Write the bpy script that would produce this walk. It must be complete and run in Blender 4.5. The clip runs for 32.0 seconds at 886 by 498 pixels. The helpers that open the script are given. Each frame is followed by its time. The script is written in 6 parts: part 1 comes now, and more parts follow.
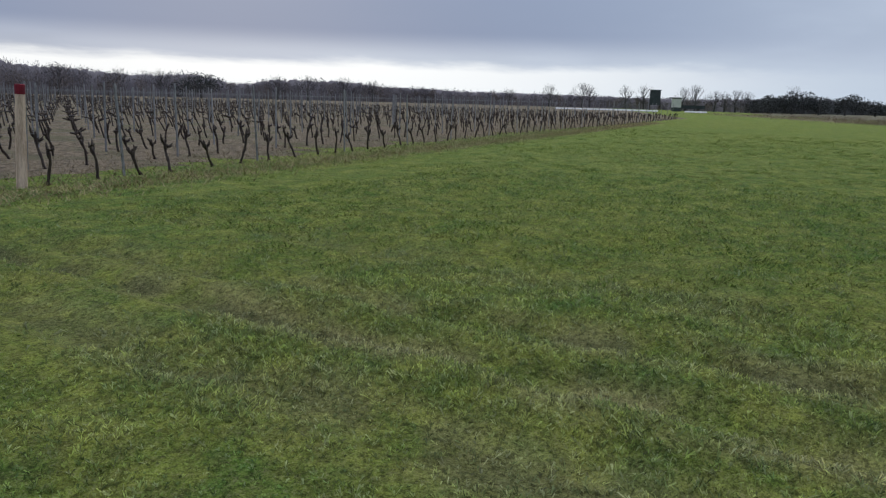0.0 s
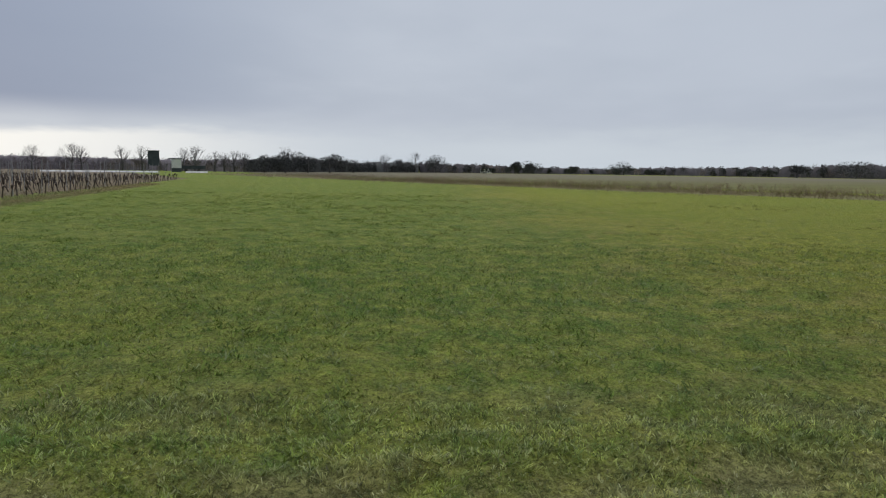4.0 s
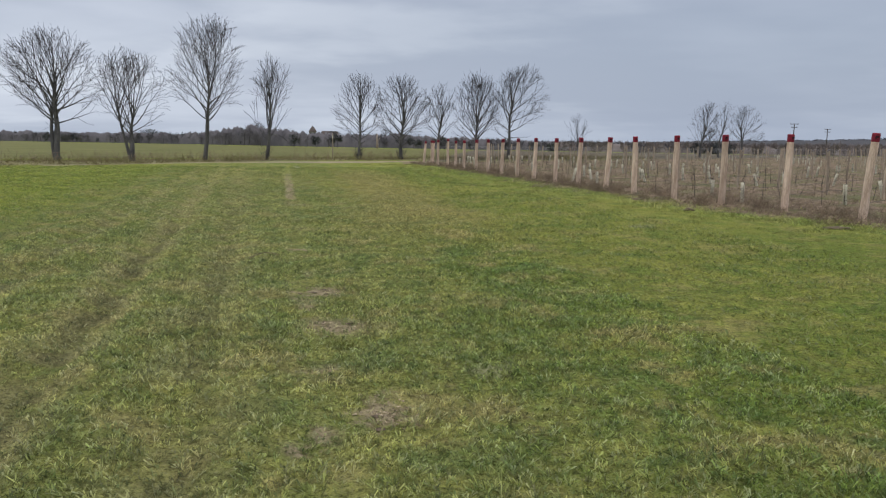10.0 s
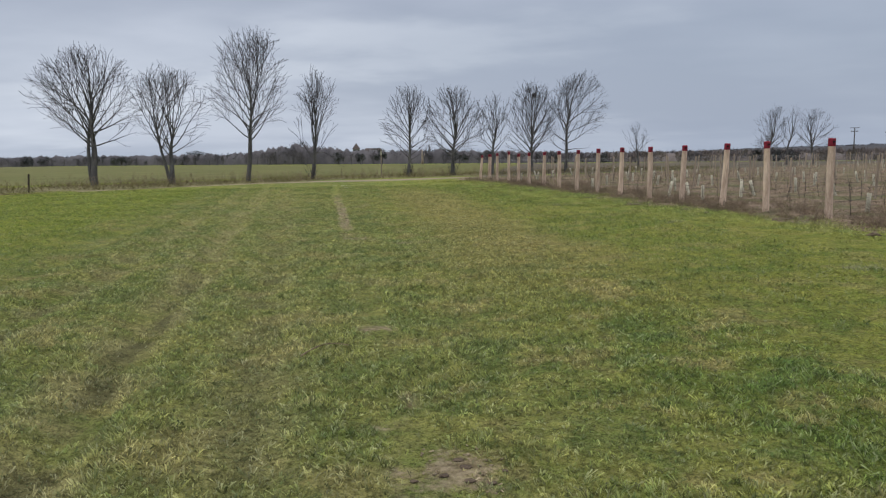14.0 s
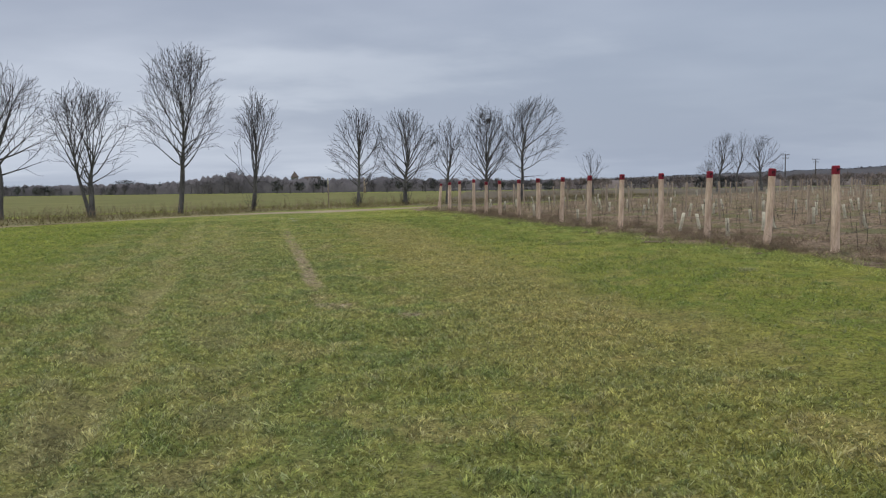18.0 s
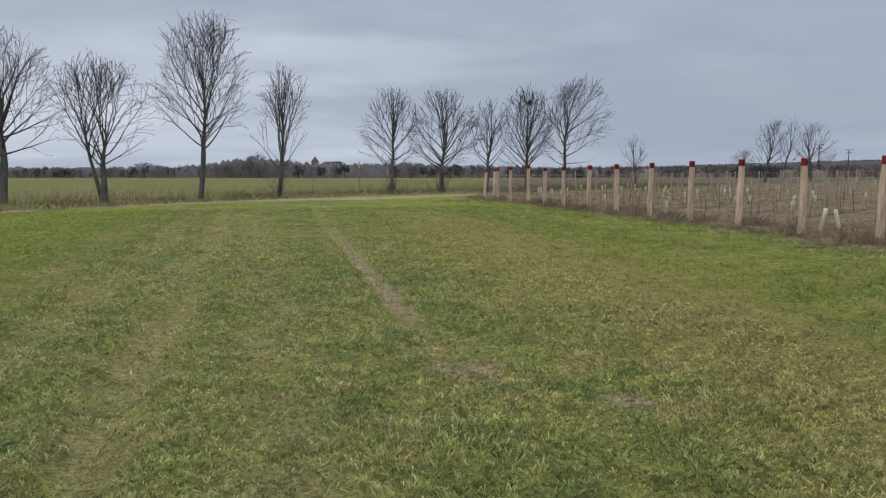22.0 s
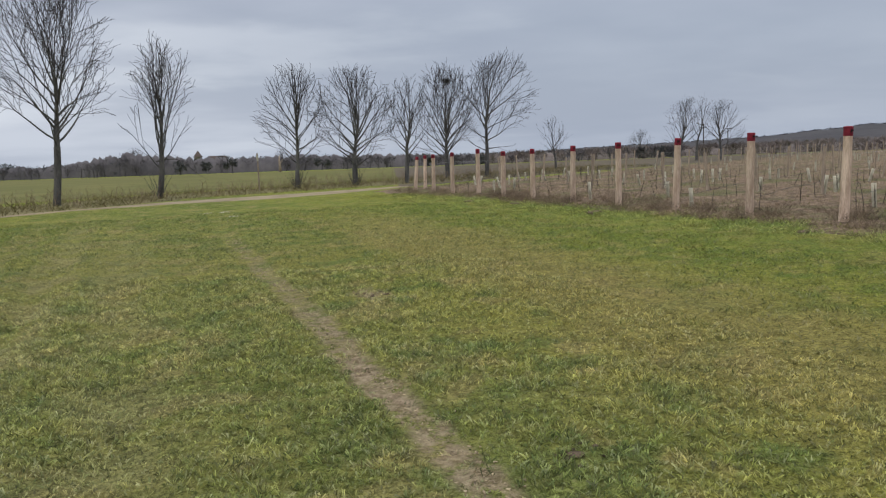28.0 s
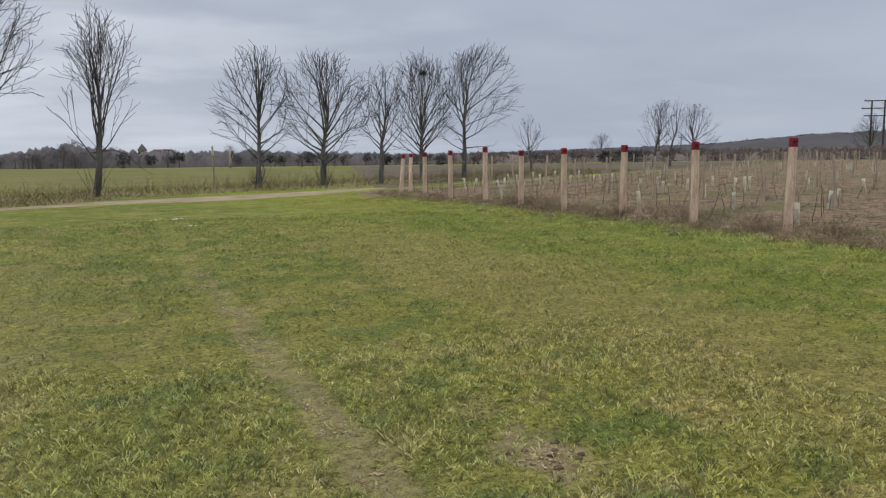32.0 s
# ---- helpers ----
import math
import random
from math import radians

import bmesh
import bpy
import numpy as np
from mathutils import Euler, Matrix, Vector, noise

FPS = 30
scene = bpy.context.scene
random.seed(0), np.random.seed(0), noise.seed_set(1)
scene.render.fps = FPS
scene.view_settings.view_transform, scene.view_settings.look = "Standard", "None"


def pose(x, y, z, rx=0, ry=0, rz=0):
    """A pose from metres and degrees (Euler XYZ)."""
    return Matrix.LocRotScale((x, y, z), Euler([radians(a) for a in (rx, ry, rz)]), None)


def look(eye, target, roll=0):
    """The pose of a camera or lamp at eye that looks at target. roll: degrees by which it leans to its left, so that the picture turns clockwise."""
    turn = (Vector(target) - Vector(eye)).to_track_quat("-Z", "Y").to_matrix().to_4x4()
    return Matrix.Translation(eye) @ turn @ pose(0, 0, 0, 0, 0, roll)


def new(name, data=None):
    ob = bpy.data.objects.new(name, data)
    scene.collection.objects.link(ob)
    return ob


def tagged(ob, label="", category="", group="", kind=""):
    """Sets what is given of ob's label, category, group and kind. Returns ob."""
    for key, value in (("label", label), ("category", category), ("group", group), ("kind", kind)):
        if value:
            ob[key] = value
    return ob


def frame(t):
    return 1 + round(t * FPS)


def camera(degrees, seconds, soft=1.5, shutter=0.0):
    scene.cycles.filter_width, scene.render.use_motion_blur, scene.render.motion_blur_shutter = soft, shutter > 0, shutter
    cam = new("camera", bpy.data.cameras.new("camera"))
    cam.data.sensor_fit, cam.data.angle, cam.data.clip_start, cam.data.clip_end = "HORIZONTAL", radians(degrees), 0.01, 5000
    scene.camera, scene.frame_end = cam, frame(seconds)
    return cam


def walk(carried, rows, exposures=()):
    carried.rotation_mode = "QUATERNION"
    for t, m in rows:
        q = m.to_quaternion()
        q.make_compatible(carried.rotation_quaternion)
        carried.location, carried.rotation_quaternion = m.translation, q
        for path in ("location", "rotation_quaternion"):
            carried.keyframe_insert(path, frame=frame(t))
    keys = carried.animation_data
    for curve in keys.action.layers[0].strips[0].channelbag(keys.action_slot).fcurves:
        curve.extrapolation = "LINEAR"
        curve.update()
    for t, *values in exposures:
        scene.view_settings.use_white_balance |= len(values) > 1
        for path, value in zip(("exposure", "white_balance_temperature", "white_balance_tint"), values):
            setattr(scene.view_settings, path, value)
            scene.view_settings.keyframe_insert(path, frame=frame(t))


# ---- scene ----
cam = camera(61.2, 32.0, soft=1.25)

# seconds, x, y, z, yaw, pitch, roll
PATH = [
    (0.0, 2.62, -3.55, 1.61, 124.52, -11.35, 1.58), (0.5, 2.51, -3.65, 1.62, 127.55, -8.99, 1.91),
    (1.0, 2.33, -3.76, 1.60, 125.36, -9.03, 2.61), (1.5, 2.15, -3.93, 1.60, 118.26, -8.12, 0.09),
    (2.0, 1.97, -4.05, 1.58, 110.77, -9.69, -1.81), (2.5, 1.78, -4.02, 1.57, 104.56, -7.04, -0.94),
    (4.5, 0.95, -3.43, 1.54, 82.68, -6.73, 0.34), (5.0, 0.75, -3.20, 1.54, 74.89, -6.79, -1.06),
    (5.5, 0.58, -2.90, 1.55, 61.04, -7.59, -2.89), (6.0, 0.43, -2.52, 1.56, 48.35, -7.38, -1.92),
    (6.5, 0.32, -2.12, 1.55, 32.65, -7.45, -1.02), (7.0, 0.23, -1.66, 1.54, 14.33, -6.92, -1.56),
    (7.5, 0.17, -1.22, 1.53, 3.89, -7.33, -1.28), (8.0, 0.12, -0.81, 1.51, -0.98, -7.76, 0.23),
    (8.5, 0.01, -0.40, 1.54, -7.14, -8.05, 0.33), (9.0, 0.01, -0.02, 1.52, -9.95, -9.24, 0.50),
    (9.5, 0.02, 0.39, 1.53, -9.81, -9.01, 0.85), (10.0, -0.08, 0.88, 1.55, -9.53, -8.09, 0.74),
    (10.5, -0.12, 1.35, 1.53, -9.46, -7.83, 0.29), (11.0, -0.16, 1.88, 1.53, -8.98, -7.49, -0.10),
    (11.5, -0.27, 2.40, 1.53, -8.81, -7.35, -0.26), (12.0, -0.29, 2.89, 1.51, -8.99, -7.24, -0.41),
    (12.5, -0.33, 3.41, 1.51, -8.38, -7.20, -0.45), (13.0, -0.41, 3.98, 1.51, -7.78, -7.16, -0.45),
    (13.5, -0.44, 4.55, 1.52, -6.75, -7.11, -0.68), (14.0, -0.48, 5.10, 1.52, -6.18, -6.98, -0.75),
    (14.5, -0.53, 5.66, 1.52, -6.51, -6.97, -0.67), (16.5, -0.92, 7.90, 1.60, -6.31, -5.13, -1.01),
    (17.0, -0.96, 8.51, 1.62, -10.16, -5.26, -1.18), (17.5, -0.98, 9.05, 1.61, -10.49, -4.79, -1.19),
    (18.0, -1.04, 9.55, 1.58, -10.88, -4.95, -1.04), (18.5, -1.09, 10.05, 1.56, -11.67, -4.01, -0.08),
    (19.0, -1.16, 10.59, 1.55, -11.45, -1.50, 0.65), (19.5, -1.22, 11.17, 1.55, -11.08, -2.51, -0.22),
    (20.0, -1.26, 11.78, 1.53, -10.70, -3.48, 0.17), (20.5, -1.39, 12.33, 1.54, -9.99, -5.48, -0.27),
    (21.0, -1.51, 12.86, 1.53, -9.78, -5.92, -0.91), (21.5, -1.63, 13.43, 1.54, -9.65, -5.87, -0.12),
    (22.0, -1.75, 14.02, 1.53, -9.56, -5.93, -0.34), (22.5, -1.77, 14.63, 1.53, -9.28, -5.39, -0.24),
    (23.0, -1.83, 15.25, 1.51, -8.77, -5.31, -0.62), (23.5, -1.84, 15.85, 1.50, -8.94, -5.41, -0.69),
    (24.0, -1.88, 16.46, 1.48, -9.11, -6.21, -1.57), (24.5, -1.96, 17.08, 1.50, -12.73, -8.40, -1.86),
    (25.0, -1.97, 17.66, 1.51, -14.38, -6.98, -0.88), (25.5, -2.06, 18.20, 1.51, -14.75, -6.28, -0.76),
    (27.5, -2.05, 20.57, 1.53, -17.47, -6.36, -2.04), (28.0, -2.08, 21.16, 1.51, -17.73, -6.93, -2.26),
    (28.5, -2.00, 21.74, 1.49, -19.83, -7.35, -2.29), (29.0, -2.00, 22.34, 1.48, -20.72, -7.63, -2.24),
    (29.5, -1.99, 23.00, 1.51, -22.96, -7.54, -2.00), (30.0, -2.02, 23.69, 1.54, -23.33, -6.72, -1.48),
    (30.5, -2.02, 24.31, 1.55, -23.38, -7.15, -1.14), (31.0, -2.03, 24.95, 1.55, -23.40, -7.28, -0.86),
    (31.5, -2.07, 25.57, 1.53, -22.10, -7.03, -0.97), (32.0, -2.12, 26.21, 1.51, -21.63, -7.03, -0.87),
]


def aim(x, y, z, yaw, pitch, roll):
    a, p = radians(yaw), radians(pitch)
    ahead = Vector((-math.sin(a) * math.cos(p), math.cos(a) * math.cos(p), math.sin(p)))
    eye = Vector((x, y, z))
    return look(eye, eye + ahead, roll)


walk(cam, [(t, aim(*row)) for t, *row in PATH], exposures=[(0.0, 0.16, 5950, 10), (2.0, 0.16, 6400, 10), (5.0, 0.25, 6500, 10), (6.0, 0.38, 6500, 10), (7.5, 0.50, 6500, 10), (9.0, 0.68, 6500, 10), (11.0, 0.58, 6500, 10), (13.0, 0.58, 6500, 10), (17.0, 0.48, 6500, 10), (18.0, 0.56, 6500, 10), (19.0, 0.34, 6500, 10), (20.0, 0.56, 6500, 10), (23.0, 0.52, 6500, 10), (25.0, 0.64, 6560, 10), (28.0, 0.61, 6650, 10), (30.0, 0.66, 6750, 10), (32.0, 0.66, 6750, 10)])

# ---- sky, sun ----
SUN_HEADING, SUN_HEIGHT = 140.0, 24.0     # degrees left of +y, degrees up


def make_world():
    w = bpy.data.worlds.new("overcast_sky")
    scene.world = w
    w.use_nodes = True
    nt = w.node_tree
    nt.nodes.clear()
    N, L = nt.nodes.new, nt.links.new

    def math_node(op, a, b=None, c=None):
        n = N("ShaderNodeMath")
        n.operation = op
        for i, v in enumerate((a, b, c)):
            if v is None:
                continue
            if isinstance(v, (int, float)):
                n.inputs[i].default_value = v
            else:
                L(v, n.inputs[i])
        return n.outputs[0]

    def smooth(v, lo, hi):
        n = N("ShaderNodeMapRange")
        n.interpolation_type = "SMOOTHSTEP"
        L(v, n.inputs["Value"])
        n.inputs["From Min"].default_value, n.inputs["From Max"].default_value = lo, hi
        return n.outputs[0]

    def mix(f, a, b):
        n = N("ShaderNodeMix")
        n.data_type = "RGBA"
        if isinstance(f, (int, float)):
            n.inputs[0].default_value = f
        else:
            L(f, n.inputs[0])
        for i, v in ((6, a), (7, b)):
            if isinstance(v, tuple):
                n.inputs[i].default_value = (*v, 1)
            else:
                L(v, n.inputs[i])
        return n.outputs[2]

    sky = N("ShaderNodeTexSky")
    sky.sky_type = "NISHITA"
    sky.sun_disc = False
    sky.sun_elevation = radians(SUN_HEIGHT)
    sky.sun_rotation = radians(-SUN_HEADING)
    sky.air_density, sky.dust_density = 1.5, 3.0
    scaled = N("ShaderNodeVectorMath")
    scaled.operation = "SCALE"
    L(sky.outputs[0], scaled.inputs[0])
    scaled.inputs["Scale"].default_value = 0.07
    co = N("ShaderNodeTexCoord")
    sep = N("ShaderNodeSeparateXYZ")
    L(co.outputs["Generated"], sep.inputs[0])
    x, y, z = sep.outputs
    up = math_node("ADD", math_node("MAXIMUM", z, 0.0), 0.13)
    px, py = math_node("DIVIDE", x, up), math_node("DIVIDE", y, up)
    comb = N("ShaderNodeCombineXYZ")
    L(px, comb.inputs[0]), L(py, comb.inputs[1])

    def cloud(scale, detail, shift, rough=0.55):
        m = N("ShaderNodeMapping")
        L(comb.outputs[0], m.inputs[0])
        m.inputs["Location"].default_value = shift
        m.inputs["Rotation"].default_value = (0, 0, radians(35))
        m.inputs["Scale"].default_value = (scale * 0.8, scale, scale)
        n = N("ShaderNodeTexNoise")
        n.inputs["Scale"].default_value = 1.0
        n.inputs["Detail"].default_value = detail
        n.inputs["Roughness"].default_value = rough
        L(m.outputs[0], n.inputs[0])
        return n.outputs[0]

    big = cloud(0.42, 4, (3.1, 1.7, 0))
    small = cloud(1.5, 5, (9.3, 4.2, 2))
    puffs = cloud(0.8, 6, (1.3, 7.9, 5), 0.5)
    dens = math_node("ADD", math_node("MULTIPLY", big, 0.80), math_node("MULTIPLY", small, 0.20))
    deck = mix(smooth(dens, 0.38, 0.62), (0.248, 0.280, 0.356), (0.378, 0.412, 0.488))
    deck = mix(math_node("MULTIPLY", smooth(puffs, 0.52, 0.68), 0.42), deck, (0.515, 0.550, 0.610))
    # the deck pales towards the horizon
    deck = mix(math_node("MULTIPLY", smooth(z, 0.30, 0.0), 0.30), deck, (0.43, 0.485, 0.555))
    # heavier cloud in the east
    deck = mix(math_node("MULTIPLY", smooth(x, -0.25, 0.60), 0.62), deck, (0.205, 0.246, 0.325))
    # thinner cloud in the west
    deck = mix(math_node("MULTIPLY", smooth(x, -0.25, -0.95), 0.65), deck, (0.485, 0.535, 0.615))
    low = math_node("MULTIPLY", smooth(x, -0.35, -0.85), smooth(math_node("ADD", z, math_node("MULTIPLY", small, 0.05)), 0.10, 0.045))
    deck = mix(math_node("MULTIPLY", low, 0.6), deck, (0.57, 0.625, 0.665))
    # a break in the clouds low over the south
    toward = math_node("ADD", math_node("MULTIPLY", x, -math.sin(radians(150))), math_node("MULTIPLY", y, math.cos(radians(150))))
    deck = mix(math_node("MULTIPLY", math_node("MULTIPLY", smooth(toward, 0.5, 0.95), smooth(z, 0.05, 0.085)), 0.88), deck, (0.165, 0.222, 0.345))
    gap = math_node("MULTIPLY", smooth(toward, 0.55, 0.97), smooth(math_node("ADD", z, math_node("MULTIPLY", small, 0.03)), 0.066, 0.048))
    deck = mix(math_node("MULTIPLY", gap, 0.82), deck, (1.0, 0.975, 0.90))
    bg = N("ShaderNodeBackground")
    L(mix(0.95, scaled.outputs[0], deck), bg.inputs[0])
    bg.inputs["Strength"].default_value = 1.0
    out = N("ShaderNodeOutputWorld")
    L(bg.outputs[0], out.inputs[0])


make_world()
sun = bpy.data.lights.new("sun", "SUN")
sun.energy, sun.angle, sun.color = 1.45, radians(80), (1.0, 0.96, 0.9)
sun_ob = new("sun", sun)
to_sun = Vector((-math.sin(radians(SUN_HEADING)) * math.cos(radians(SUN_HEIGHT + 54)), math.cos(radians(SUN_HEADING)) * math.cos(radians(SUN_HEIGHT + 54)), math.sin(radians(SUN_HEIGHT + 54))))
sun_ob.matrix_world = look(to_sun * 50, (0, 0, 0))

# ---- materials ----


class Nodes:
    """A short hand for shader nodes of one material."""

    def __init__(self, name, roughness=0.8):
        self.mat = bpy.data.materials.new(name)
        self.mat.use_nodes = True
        self.nt = self.mat.node_tree
        self.bsdf = self.nt.nodes["Principled BSDF"]
        self.bsdf.inputs["Roughness"].default_value = roughness
        self.bsdf.inputs["Specular IOR Level"].default_value = 0.25
        self.pos = self.nt.nodes.new("ShaderNodeNewGeometry").outputs["Position"]
        self.obj = self.nt.nodes.new("ShaderNodeTexCoord").outputs["Object"]

    def put(self, socket, v):
        if isinstance(v, tuple):
            socket.default_value = (*v, 1) if len(v) == 3 else v
        elif isinstance(v, (int, float)):
            socket.default_value = v
        else:
            self.nt.links.new(v, socket)

    def calc(self, op, a, b=0.0, c=0.0):
        n = self.nt.nodes.new("ShaderNodeMath")
        n.operation = op
        for i, v in enumerate((a, b, c)):
            self.put(n.inputs[i], v)
        return n.outputs[0]

    def noise(self, scale, detail=3, where=None, rough=0.55, stretch=(1, 1, 1)):
        m = self.nt.nodes.new("ShaderNodeMapping")
        self.put(m.inputs[0], self.pos if where is None else where)
        m.inputs["Scale"].default_value = tuple(scale * s for s in stretch)
        n = self.nt.nodes.new("ShaderNodeTexNoise")
        n.inputs["Scale"].default_value = 1.0
        n.inputs["Detail"].default_value = detail
        n.inputs["Roughness"].default_value = rough
        self.put(n.inputs[0], m.outputs[0])
        return n.outputs[0]

    def step(self, v, lo, hi):
        n = self.nt.nodes.new("ShaderNodeMapRange")
        n.interpolation_type = "SMOOTHSTEP"
        self.put(n.inputs["Value"], v)
        n.inputs["From Min"].default_value, n.inputs["From Max"].default_value = lo, hi
        return n.outputs[0]

    def mix(self, f, a, b):
        n = self.nt.nodes.new("ShaderNodeMix")
        n.data_type = "RGBA"
        self.put(n.inputs[0], f), self.put(n.inputs[6], a), self.put(n.inputs[7], b)
        return n.outputs[2]

    def island(self):
        return self.nt.nodes.new("ShaderNodeNewGeometry").outputs["Random Per Island"]

    def random(self):
        return self.nt.nodes.new("ShaderNodeObjectInfo").outputs["Random"]

    def colour(self, v):
        self.put(self.bsdf.inputs["Base Color"], v)
        return self

    def bump(self, height, strength=0.4, distance=0.02):
        n = self.nt.nodes.new("ShaderNodeBump")
        n.inputs["Strength"].default_value, n.inputs["Distance"].default_value = strength, distance
        self.put(n.inputs["Height"], height)
        self.put(self.bsdf.inputs["Normal"], n.outputs[0])
        return self


# worn lines in the grass, as x = a + b * y (bent south of y = 0): a, b, half width, strength, bend
RUTS = [(-1.45, -0.085, 0.20, 0.95, 0.035), (-2.75, -0.08, 0.20, 0.7, -0.04), (-0.42, -0.086, 0.24, 0.55, 0.04), (-3.75, -0.085, 0.30, 0.3, 0.04)]
# bare, scuffed patches: x, y, radius
PATCHES = [(0.77, 2.8, 0.20), (0.32, 5.1, 0.24), (0.02, 7.1, 0.36), (-0.05, 8.55, 0.24), (0.28, 18.73, 0.24), (-0.48, 19.7, 0.2), (-0.30, 29.44, 0.30)]
FOOTPATH = (0.11, -0.043, 0.115)


def grass_colour(n, blades=False):
    """Winter pasture: lush, yellowed and worn patches, wheel marks and a trodden footpath."""
    sep = n.nt.nodes.new("ShaderNodeSeparateXYZ")
    n.put(sep.inputs[0], n.pos)
    x, y = sep.outputs[0], sep.outputs[1]
    huge, big, mid, fine = n.noise(0.055, 2), n.noise(0.33, 4), n.noise(1.7, 4), n.noise(9, 4, rough=0.7)
    tuft = n.noise(4.2, 5, rough=0.65)
    tone = n.calc("ADD", n.calc("MULTIPLY", big, 0.34), n.calc("ADD", n.calc("MULTIPLY", mid, 0.34), n.calc("MULTIPLY", tuft, 0.32)))
    col = n.mix(n.step(tone, 0.41, 0.59), (0.118, 0.190, 0.026), (0.283, 0.300, 0.062))
    col = n.mix(n.calc("MULTIPLY", n.step(huge, 0.46, 0.60), 0.55), col, (0.335, 0.310, 0.058))
    # yellowed, worn patches
    col = n.mix(n.calc("MULTIPLY", n.calc("MULTIPLY", n.step(n.noise(1.1, 5, rough=0.62), 0.52, 0.61), n.calc("MULTIPLY_ADD", n.step(y, -3.0, 5.0), 0.55, 0.45)), 0.65), col, n.mix(fine, (0.250, 0.195, 0.085), (0.515, 0.431, 0.168)))
    # lush tufts
    col = n.mix(n.calc("MULTIPLY", n.step(n.noise(1.3, 5, rough=0.6), 0.51, 0.62), 0.80), col, n.mix(tuft, (0.068, 0.145, 0.022), (0.130, 0.220, 0.042)))
    # fresh growth to both sides of the lane
    apart = n.calc("ABSOLUTE", n.calc("SUBTRACT", x, n.calc("MULTIPLY_ADD", y, -0.055, -0.9)))
    col = n.mix(n.calc("MULTIPLY", n.calc("MULTIPLY", n.step(apart, 3.2, 6.2), n.step(y, -2.0, 6.0)), n.calc("MULTIPLY_ADD", n.step(x, 2.0, -3.0), 0.38, 0.32)), col, n.mix(n.step(tuft, 0.3, 0.7), (0.130, 0.215, 0.014), (0.310, 0.345, 0.038)))
    # a yellowed strip towards the young vines
    strip = n.calc("MULTIPLY", n.step(n.calc("ABSOLUTE", n.calc("SUBTRACT", x, n.calc("MULTIPLY_ADD", n.calc("SUBTRACT", big, 0.5), 3.0, 2.0))), 2.0, 0.5), n.calc("MULTIPLY", n.step(y, 10.0, 18.0), n.step(y, 46.0, 36.0)))
    col = n.mix(n.calc("MULTIPLY", strip, 0.62), col, n.mix(tuft, (0.250, 0.205, 0.070), (0.460, 0.380, 0.135)))
    # lusher where fewer feet go
    col = n.mix(n.calc("MULTIPLY", n.step(y, 2.0, -4.0), 0.6), col, n.mix(n.step(n.calc("MULTIPLY_ADD", tuft, 0.55, n.calc("MULTIPLY", mid, 0.45)), 0.40, 0.60), (0.085, 0.178, 0.026), (0.258, 0.325, 0.056)))
    # trodden lines
    wob = n.calc("MULTIPLY", n.calc("SUBTRACT", n.noise(0.5, 3), 0.5), 0.45)
    near = n.calc("MULTIPLY", n.step(y, 52.0, 30.0), n.step(y, -14.0, -6.0))
    lane = n.step(n.calc("ABSOLUTE", n.calc("SUBTRACT", x, n.calc("MULTIPLY_ADD", y, -0.055, -1.1))), 4.2, 1.2)
    col = n.mix(n.calc("MULTIPLY", n.calc("MULTIPLY", lane, n.calc("MULTIPLY", near, n.step(y, -4.0, 3.0))), 0.38), col, n.mix(n.step(tuft, 0.32, 0.68), (0.154, 0.173, 0.060), (0.391, 0.368, 0.137)))
    wear, dark = 0.0, 0.0
    south = n.calc("MINIMUM", y, 0.0)
    for a, b, w, s, bend in RUTS:
        bent = n.calc("SUBTRACT", x, n.calc("MULTIPLY", south, bend))
        off = n.calc("ABSOLUTE", n.calc("ADD", n.calc("SUBTRACT", bent, n.calc("MULTIPLY_ADD", y, b, a)), wob))
        wear = n.calc("MAXIMUM", wear, n.calc("MULTIPLY", n.step(off, w * 2.6, w * 0.6), s))
        dark = n.calc("MAXIMUM", dark, n.calc("MULTIPLY", n.step(off, w * 0.9, w * 0.2), s))
    patchy = n.step(n.noise(1.3, 4), 0.34, 0.62)
    wear = n.calc("MULTIPLY", n.calc("MULTIPLY", wear, near), patchy)
    dark = n.calc("MULTIPLY", n.calc("MULTIPLY", dark, n.step(y, 22.0, 12.0)), patchy)
    col = n.mix(n.calc("MULTIPLY", wear, 0.85), col, (0.376, 0.336, 0.151))
    # Rut floors: churned soil, with the rut's own shade put into the colour.
    col = n.mix(n.calc("MULTIPLY", dark, 0.75), col, (0.070, 0.075, 0.034))
    a, b, w = FOOTPATH
    off = n.calc("ABSOLUTE", n.calc("ADD", n.calc("SUBTRACT", x, n.calc("MULTIPLY_ADD", y, b, a)), n.calc("ADD", n.calc("MULTIPLY", wob, 0.6), n.calc("MULTIPLY", n.calc("SUBTRACT", n.noise(1.4, 3), 0.5), 0.30))))
    bare = n.calc("MULTIPLY", n.step(off, w * 1.8, w * 0.6), n.calc("MULTIPLY", n.step(y, 39.0, 31.0), n.calc("MULTIPLY_ADD", n.step(y, 30.0, 26.0), 0.5, 0.5)))
    # bare mostly where it has been trodden hardest
    hard = n.calc("ADD", n.step(n.noise(0.8, 3), 0.54, 0.64), n.calc("MULTIPLY", n.step(y, 20.5, 23.0), 0.8))
    bare = n.calc("MULTIPLY", n.calc("MULTIPLY", bare, n.calc("MINIMUM", hard, 1.0)), n.step(y, 1.5, 4.0))
    bare = n.calc("MULTIPLY", bare, n.step(n.noise(3.6, 6, rough=0.75), 0.40, 0.52))
